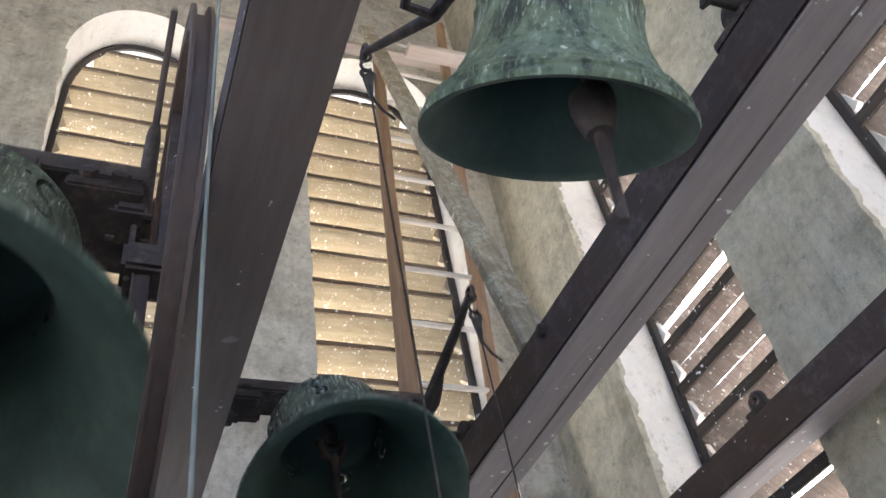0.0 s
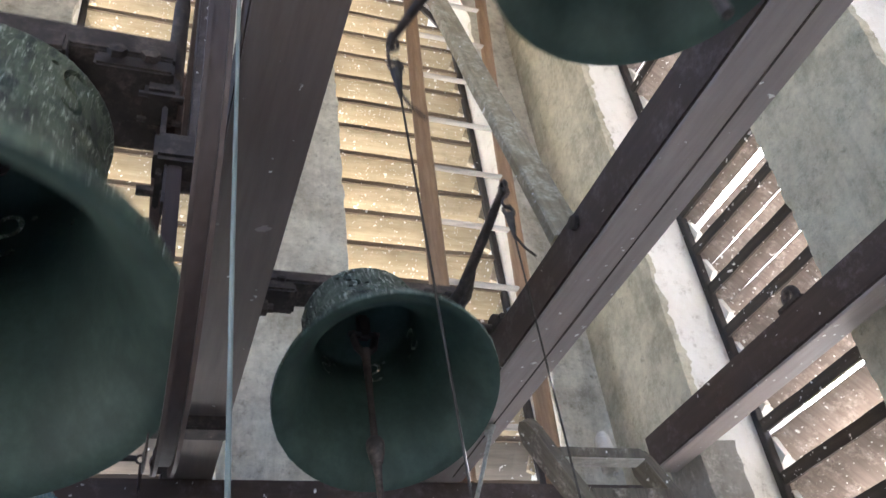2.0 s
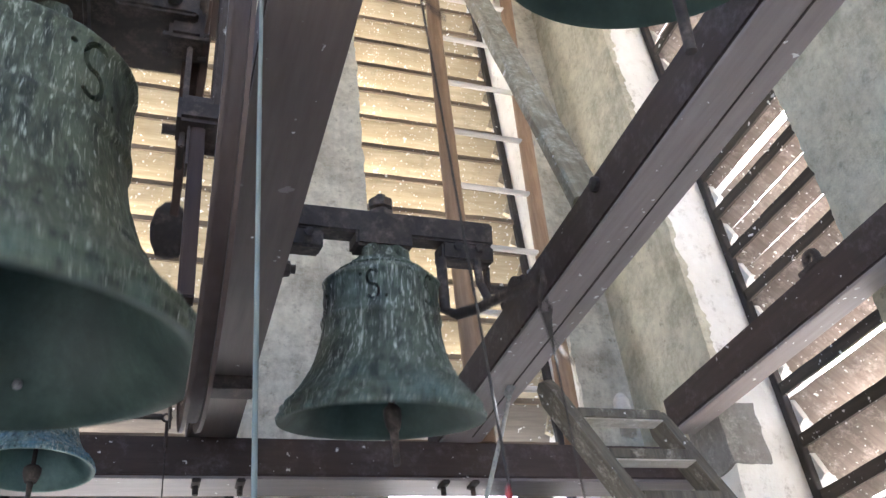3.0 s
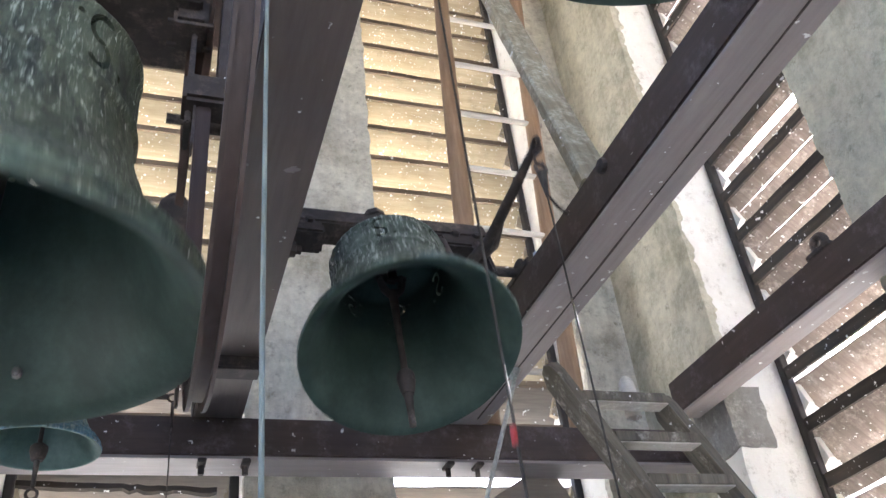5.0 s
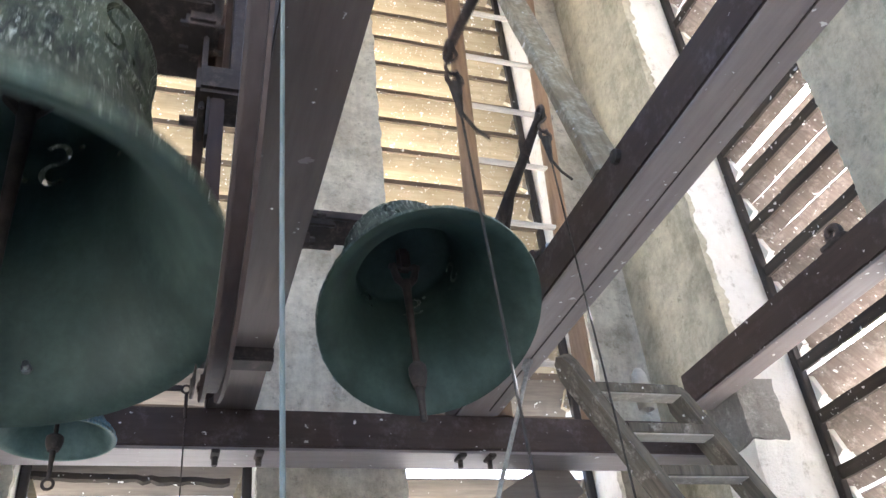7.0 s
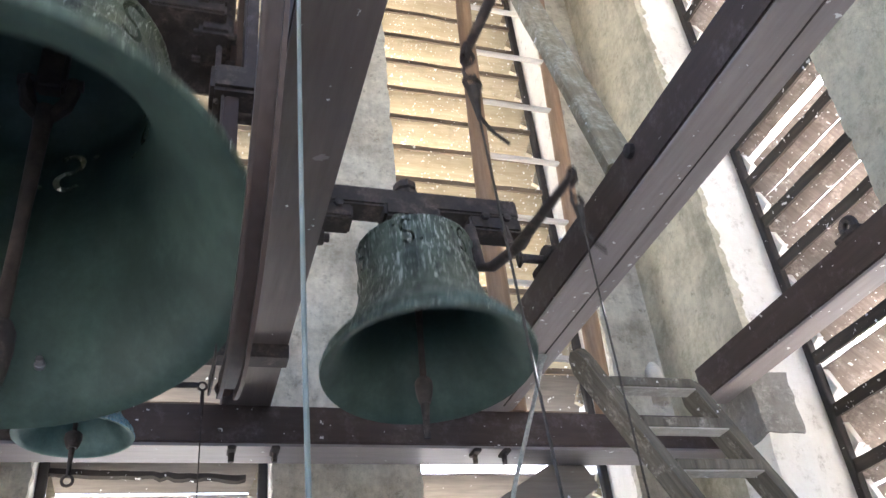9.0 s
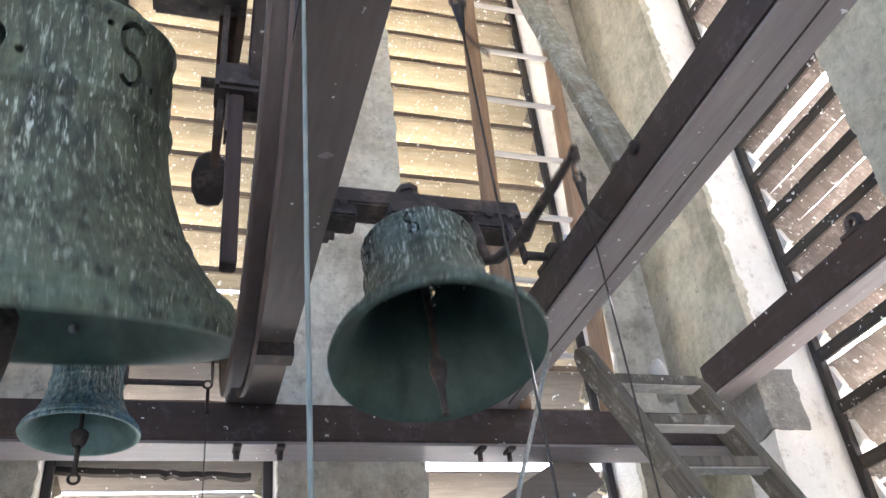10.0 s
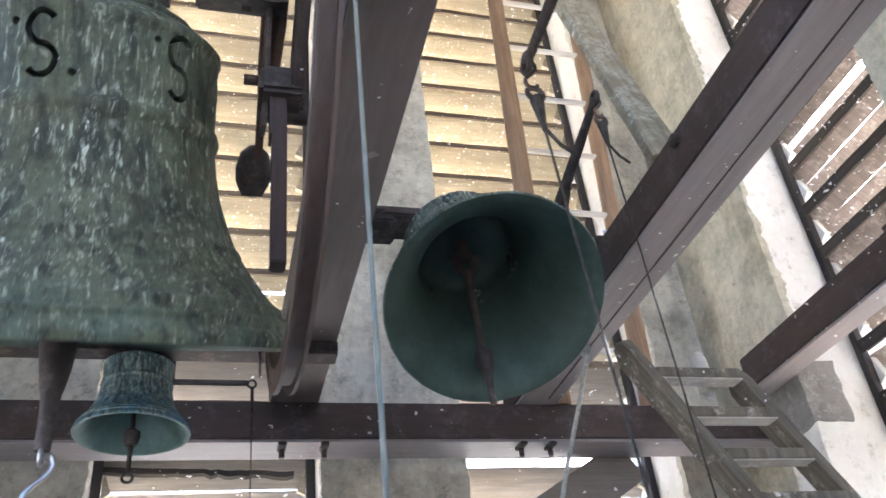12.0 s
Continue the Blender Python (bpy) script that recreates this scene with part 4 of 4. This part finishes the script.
# ---- pole ladder ----
lad = empty("pole_ladder", Matrix.Translation((0, 3.19, 2.911)))
tagged(lad, "tall orange-brown pole ladder with pale rungs before the louvre", "ladder")
part("rail", tube(B(), [(1.41, 0, 0), (1.43, 0, 1.05), (1.48, 0, 2.55), (1.56, 0, 4.15)], [0.054, 0.052, 0.046, 0.040], 14), LADDER_WOOD, lad, smooth=True)
part("rail", tube(B(), [(1.85, 0, 0), (1.885, 0, 0.8), (1.98, 0, 2.45), (2.15, 0, 4.7)], [0.046, 0.044, 0.041, 0.037], 14), LADDER_WOOD, lad, smooth=True)
for k in range(11):
    zz = 0.28 + 0.398 * k
    part("rung", tube(B(), [(1.40 + 0.0125 * k, 0, zz + 0.012), (1.90 + 0.024 * k, -0.01, zz - 0.006)], 0.016, 8), RUNG_WOOD, lad, smooth=True)

# ---- leaning brace and planks high up ----
lean = empty("leaning_plank", Matrix.Translation((0, 0, 0)))
tagged(lean, "weathered grey plank leaning from a beam up to the wall", "plank")
p0, p1 = Vector((1.27, 1.74, 3.08)), Vector((1.41, 3.03, 7.0))
d = (p1 - p0).normalized()
sx = Vector((1, 0, 0)) - d * d.x
sx.normalize()
sy = d.cross(sx)
mm = Matrix((sx, sy, d)).transposed().to_4x4()
mm.translation = (p0 + p1) / 2
bm = B()
r = bmesh.ops.create_cube(bm, size=1, matrix=Matrix.Diagonal((0.115, 0.05, (p1 - p0).length, 1)))
bmesh.ops.subdivide_edges(bm, edges=[e for e in bm.edges if abs((e.verts[0].co - e.verts[1].co).z) > 1], cuts=24)
bmesh.ops.bevel(bm, geom=[e for e in bm.edges if abs((e.verts[0].co - e.verts[1].co).z) > 0.1], offset=0.008, segments=1, affect="EDGES")
for v in bm.verts:
    v.co.x += 0.006 * noise.noise(v.co * 3.1) + 0.012 * math.sin(v.co.z * 1.1)
    v.co.y += 0.005 * noise.noise(v.co * 3.7 + Vector((5, 0, 0)))
part("board", bm, LEAN_WOOD, lean, m=mm)
tie = part("tie_plank", box(B(), -0.95, 1.45, -0.05, 0.05, -0.02, 0.02, 0.004), PLANK_PALE, m=Matrix.Translation((1.25, 3.28, 7.12)) @ Matrix.Rotation(radians(-3), 4, "Y"))
tagged(tie, "pale plank tied across the tower behind the ladder top", "plank")
tie = part("tie_plank", box(B(), -0.9, 0.42, -0.05, 0.05, -0.025, 0.025, 0.004), PLANK_PALE, m=Matrix.Translation((2.4, 2.62, 6.2)) @ Matrix.Rotation(radians(-2), 4, "Y"))
tagged(tie, "pale plank running into the louvred opening", "plank")

# ---- step ladder ----
LEAN = 0.50  # it runs down towards the east wall
st = empty("step_ladder", Matrix.Translation((0, 2.6, 2.86)))
tagged(st, "weathered grey step ladder with worn treads, coloured pale underneath", "step ladder")
for x0, drop in ((1.455, 0.0), (1.845, 0.12)):
    bm = B()
    ln = 3.0
    outline = [(-0.055, -ln), (-0.055, 0.0), (-0.045, 0.04), (-0.015, 0.06), (0.02, 0.05), (0.055, 0.0), (0.055, -ln)]
    f0 = [bm.verts.new((-0.02, a, b)) for a, b in outline]
    f1 = [bm.verts.new((0.02, a, b)) for a, b in outline]
    bm.faces.new(f0)
    bm.faces.new(f1[::-1])
    for i in range(len(f0)):
        j = (i + 1) % len(f0)
        bm.faces.new((f0[i], f0[j], f1[j], f1[i]))
    bmesh.ops.subdivide_edges(bm, edges=[e for e in bm.edges if e.calc_length() > 1], cuts=16)
    for v in bm.verts:
        v.co.y += 0.006 * noise.noise(v.co * 5)
    part("stringer", bm, OLD_WOOD, st, m=Matrix.Translation((x0 + LEAN * drop, 0, -drop)) @ Matrix.Rotation(-math.atan(LEAN), 4, "Y") @ Matrix.Rotation(radians(-6), 4, "X"))
for k in range(14):
    zz = -0.10 - 0.165 * k
    sh, dy = LEAN * -zz, 0.105 * zz
    tread = part("tread", box(B(), 1.475 + sh, 1.830 + sh, dy - 0.05, dy + 0.02, zz - 0.013, zz + 0.030, 0.005), OLD_WOOD, st)
    # pale slab: the light on the tread's underside is put into its colour
    part("worn_underside", box(B(), 1.478 + sh, 1.827 + sh, dy - 0.054, dy + 0.018, zz - 0.019, zz - 0.013, 0.002), STEP_WOOD, tread, "underside coloured pale, as lit from below")
part("stile_end", lathe(B(), [(0.03, -0.10), (0.034, 0.0), (0.03, 0.05), (0.015, 0.075), (0, 0.08)], 12), STEP_WOOD, st, "pale rounded stile end", smooth=True, m=Matrix.Translation((1.80, 0.07, -0.02)))

# ---- rough corner and cement block beside the louvre ----
block = B()
box(block, 2.35, 2.54, 2.79, 3.04, 2.68, 2.965)
bmesh.ops.subdivide_edges(block, edges=block.edges[:], cuts=9, use_grid_fill=True)
for v in block.verts:
    v.co += 0.012 * noise.noise_vector(v.co * 6) + 0.010 * noise.noise_vector(v.co * 14)
base = B()
box(base, 2.36, 2.55, 2.80, 3.03, 1.6, 2.69)
bmesh.ops.subdivide_edges(base, edges=base.edges[:], cuts=11, use_grid_fill=True)
for v in base.verts:
    v.co += 0.020 * noise.noise_vector(v.co * 5) + 0.010 * noise.noise_vector(v.co * 15)
ob = part("pier_base", base, WHITEWASH, smooth=True)
tagged(ob, "flaking whitewashed pier below the cement block", "pier", kind="structure")
ob = part("cement_block", block, CONCRETE, smooth=True)
tagged(ob, "rough grey cement block at the foot of the reveal", "cement block", kind="structure")
KNEE_WOOD = wood("dusty_brown_board", (0.20, 0.17, 0.14), (0.30, 0.27, 0.23), "x", 0.85, 0.1)
knee = part("knee_brace", boxm(B(), Matrix.Translation((1.41, 3.37, 2.52)) @ Matrix.Rotation(radians(-30), 4, "Y"), 0.86, 0.05, 0.2, 0.006), KNEE_WOOD)
tagged(knee, "dusty grey board bracing the cross beam from below", "brace")

# splits in the beam undersides
for x0, x1, label in ((1.30, 1.325, "right"),):
    crack = B()
    n = 60
    rows = []
    for i in range(n + 1):
        y = -0.6 + 3.7 * i / n
        x = x0 + (x1 - x0) * i / n + 0.004 * noise.noise(Vector((y * 2.0, x0, 0)))
        w = 0.0028 + 0.0018 * noise.noise(Vector((y * 3.0, 3, x0)))
        rows.append([crack.verts.new((x - w, y, Z0 - 0.0105)), crack.verts.new((x + w, y, Z0 - 0.0105)), crack.verts.new((x + w, y, Z0 - 0.004)), crack.verts.new((x - w, y, Z0 - 0.004))])
    for p, q in zip(rows, rows[1:]):
        for k in range(4):
            crack.faces.new((p[k], p[(k + 1) % 4], q[(k + 1) % 4], q[k]))
    host = [o for o in bpy.data.objects if o.name.startswith("frame_beam") and abs(o.matrix_basis.translation.x - x0) < 0.06][0]
    part("drying_split", crack, IRON, host, "dark drying split", m=host.matrix_basis.inverted())

# ---- ropes ----
wheel_rope = empty("wheel_rope", Matrix.Translation((0.165, 1.0, 2.0)))
tagged(wheel_rope, "pale blue bell rope with a green taped knot and loop", "rope")
part("rope", tube(B(), [(0, 0, 0.0), (-0.006, 0, 0.35), (-0.01, 0, 0.8), (-0.012, 0, 1.4), (-0.012, 0, 2.9)], 0.0038, 8), ROPE_BLUE, wheel_rope, smooth=True)
part("knot", lathe(B(), [(0, -0.036), (0.007, -0.034), (0.010, -0.022), (0.008, -0.014), (0.014, -0.006), (0.015, 0.006), (0.010, 0.013), (0.012, 0.019), (0.006, 0.026), (0, 0.027)], 12), TAPE_GREEN, wheel_rope, "green tape wrapped round the knot", smooth=True)
part("tape_end", box(B(), 0.008, 0.024, -0.002, 0.002, -0.012, 0.010, 0.001), TAPE_GREEN, wheel_rope)
for k, dx in ((0, -0.012), (1, 0.014)):
    part("tail", tube(B(), [(0, 0, -0.04), (dx, 0, -0.12), (dx * 1.1, 0, -0.3), (dx * 0.8, 0, -0.9)], [0.004, 0.005, 0.005, 0.005], 8), ROPE_BLUE, wheel_rope, smooth=True)
loop = empty("rope_loop", Matrix.Translation((0.012, 0, 0.0)))
loop.parent = wheel_rope
part("loop", torus(B(), Matrix.Translation((0.076, 0, -0.018)) @ Matrix.Rotation(radians(70), 4, "X"), 0.066, 0.0036, 40, 8, 0.72), ROPE_WHITE, loop, "off-white loop of rope", smooth=True)


def cord(name, length, label, marks=()):
    ob = empty(name)
    tagged(ob, label, "rope", "bell ropes")
    s_hook(ob, (0, 0, -0.012), 0.85, IRON, 15)
    part("thimble", torus(B(), Matrix.Translation((0, 0, -0.095)) @ Matrix.Rotation(radians(80), 4, "X"), 0.017, 0.006, 16, 6, 1.35), IRON, ob)
    part("splice", tube(B(), [(0, 0, -0.108), (0, 0, -0.14), (0, 0, -0.20)], [0.016, 0.012, 0.005], 8), ROPE_DARK, ob, smooth=True)
    part("cord", tube(B(), [(0, 0, -0.19), (0.004, 0, -length * 0.5), (0, 0, -length)], 0.0028, 6), ROPE_DARK, ob, smooth=True)
    part("tail", tube(B(), [(0, 0, -0.19), (0.025, 0, -0.235), (0.055, 0, -0.262)], 0.0045, 6), ROPE_DARK, ob)
    for zm in marks:
        part("tape", tube(B(), [(0, 0, -zm), (0, 0, -zm - 0.028)], 0.006, 8), RED_TAPE, ob, "red tape")
    return ob


cord_2 = cord("bell_pull", 2.6, "dark thin cord hanging from the lever of the middle bell")
cord_3 = cord("bell_pull", 2.9, "dark thin cord with red tape hanging from a long lever", (1.42,))
w = empty("slack_rope", Matrix.Translation((0, 0, 0)))
tagged(w, "off-white slack rope tied to the pole ladder", "rope")
part("rope", tube(B(), [(1.34, 2.66, 2.93), (1.29, 2.60, 2.86), (1.20, 2.55, 2.66), (1.08, 2.52, 2.38), (0.98, 2.5, 2.1), (0.95, 2.5, 0.0)], 0.008, 8), ROPE_WHITE, w, smooth=True)
part("lashing", tube(B(), [(1.28, 2.60, 2.86), (1.34, 2.66, 2.94), (1.42, 2.8, 3.0)], 0.016, 8), ROPE_WHITE, w)


# ---- what swings ----
def motions():
    times = [k / 10 for k in range(121)]
    swing = {}
    for ob, clap, p, zc, amp, first, period in ((bell_1, clap_1, B1, CZ1, 34.0, 0.317, 2.084), (bell_2, clap_2, B2, CZ2, 35.1, 0.141, 1.697), (bell_3, clap_3, B3, CZ3, 31.8, 0.845, 1.594)):
        ang = [-amp * math.cos(2 * math.pi * (t - first) / period) for t in times]
        swing[ob] = ang
        walk(ob, [(t, pose(*p, a)) for t, a in zip(times, ang)])
        lag = [-amp * math.cos(2 * math.pi * (t - first - 0.06) / period) for t in times]
        walk(clap, [(t, pose(0.02 if ob is bell_1 else 0, 0, zc, -0.78 * a)) for t, a in zip(times, lag)])
    for ob, host, p, tip, lean in ((cord_2, bell_2, B2, (0.312, -0.568, -0.171), 0), (cord_3, bell_3, B3, (-0.214, 0.692, 0.048), -1.6)):
        rows = []
        for t, a in zip(times, swing[host]):
            q = pose(*p, a) @ Vector(tip)
            rows.append((t, pose(q.x, q.y, q.z, 0.06 * a, lean)))
        walk(ob, rows)
    rows, turns = [], []
    for t, a in zip(times, swing[bell_1]):
        rise = 0.76 * (-a / 34.0)
        rows.append((t, pose(0.165, 1.0, 1.27 + rise)))
        turns.append((t, pose(0.012, 0, 0, 0, 0.9 * a * 0.5, 0)))
    walk(wheel_rope, rows)
    walk(loop, turns)


motions()
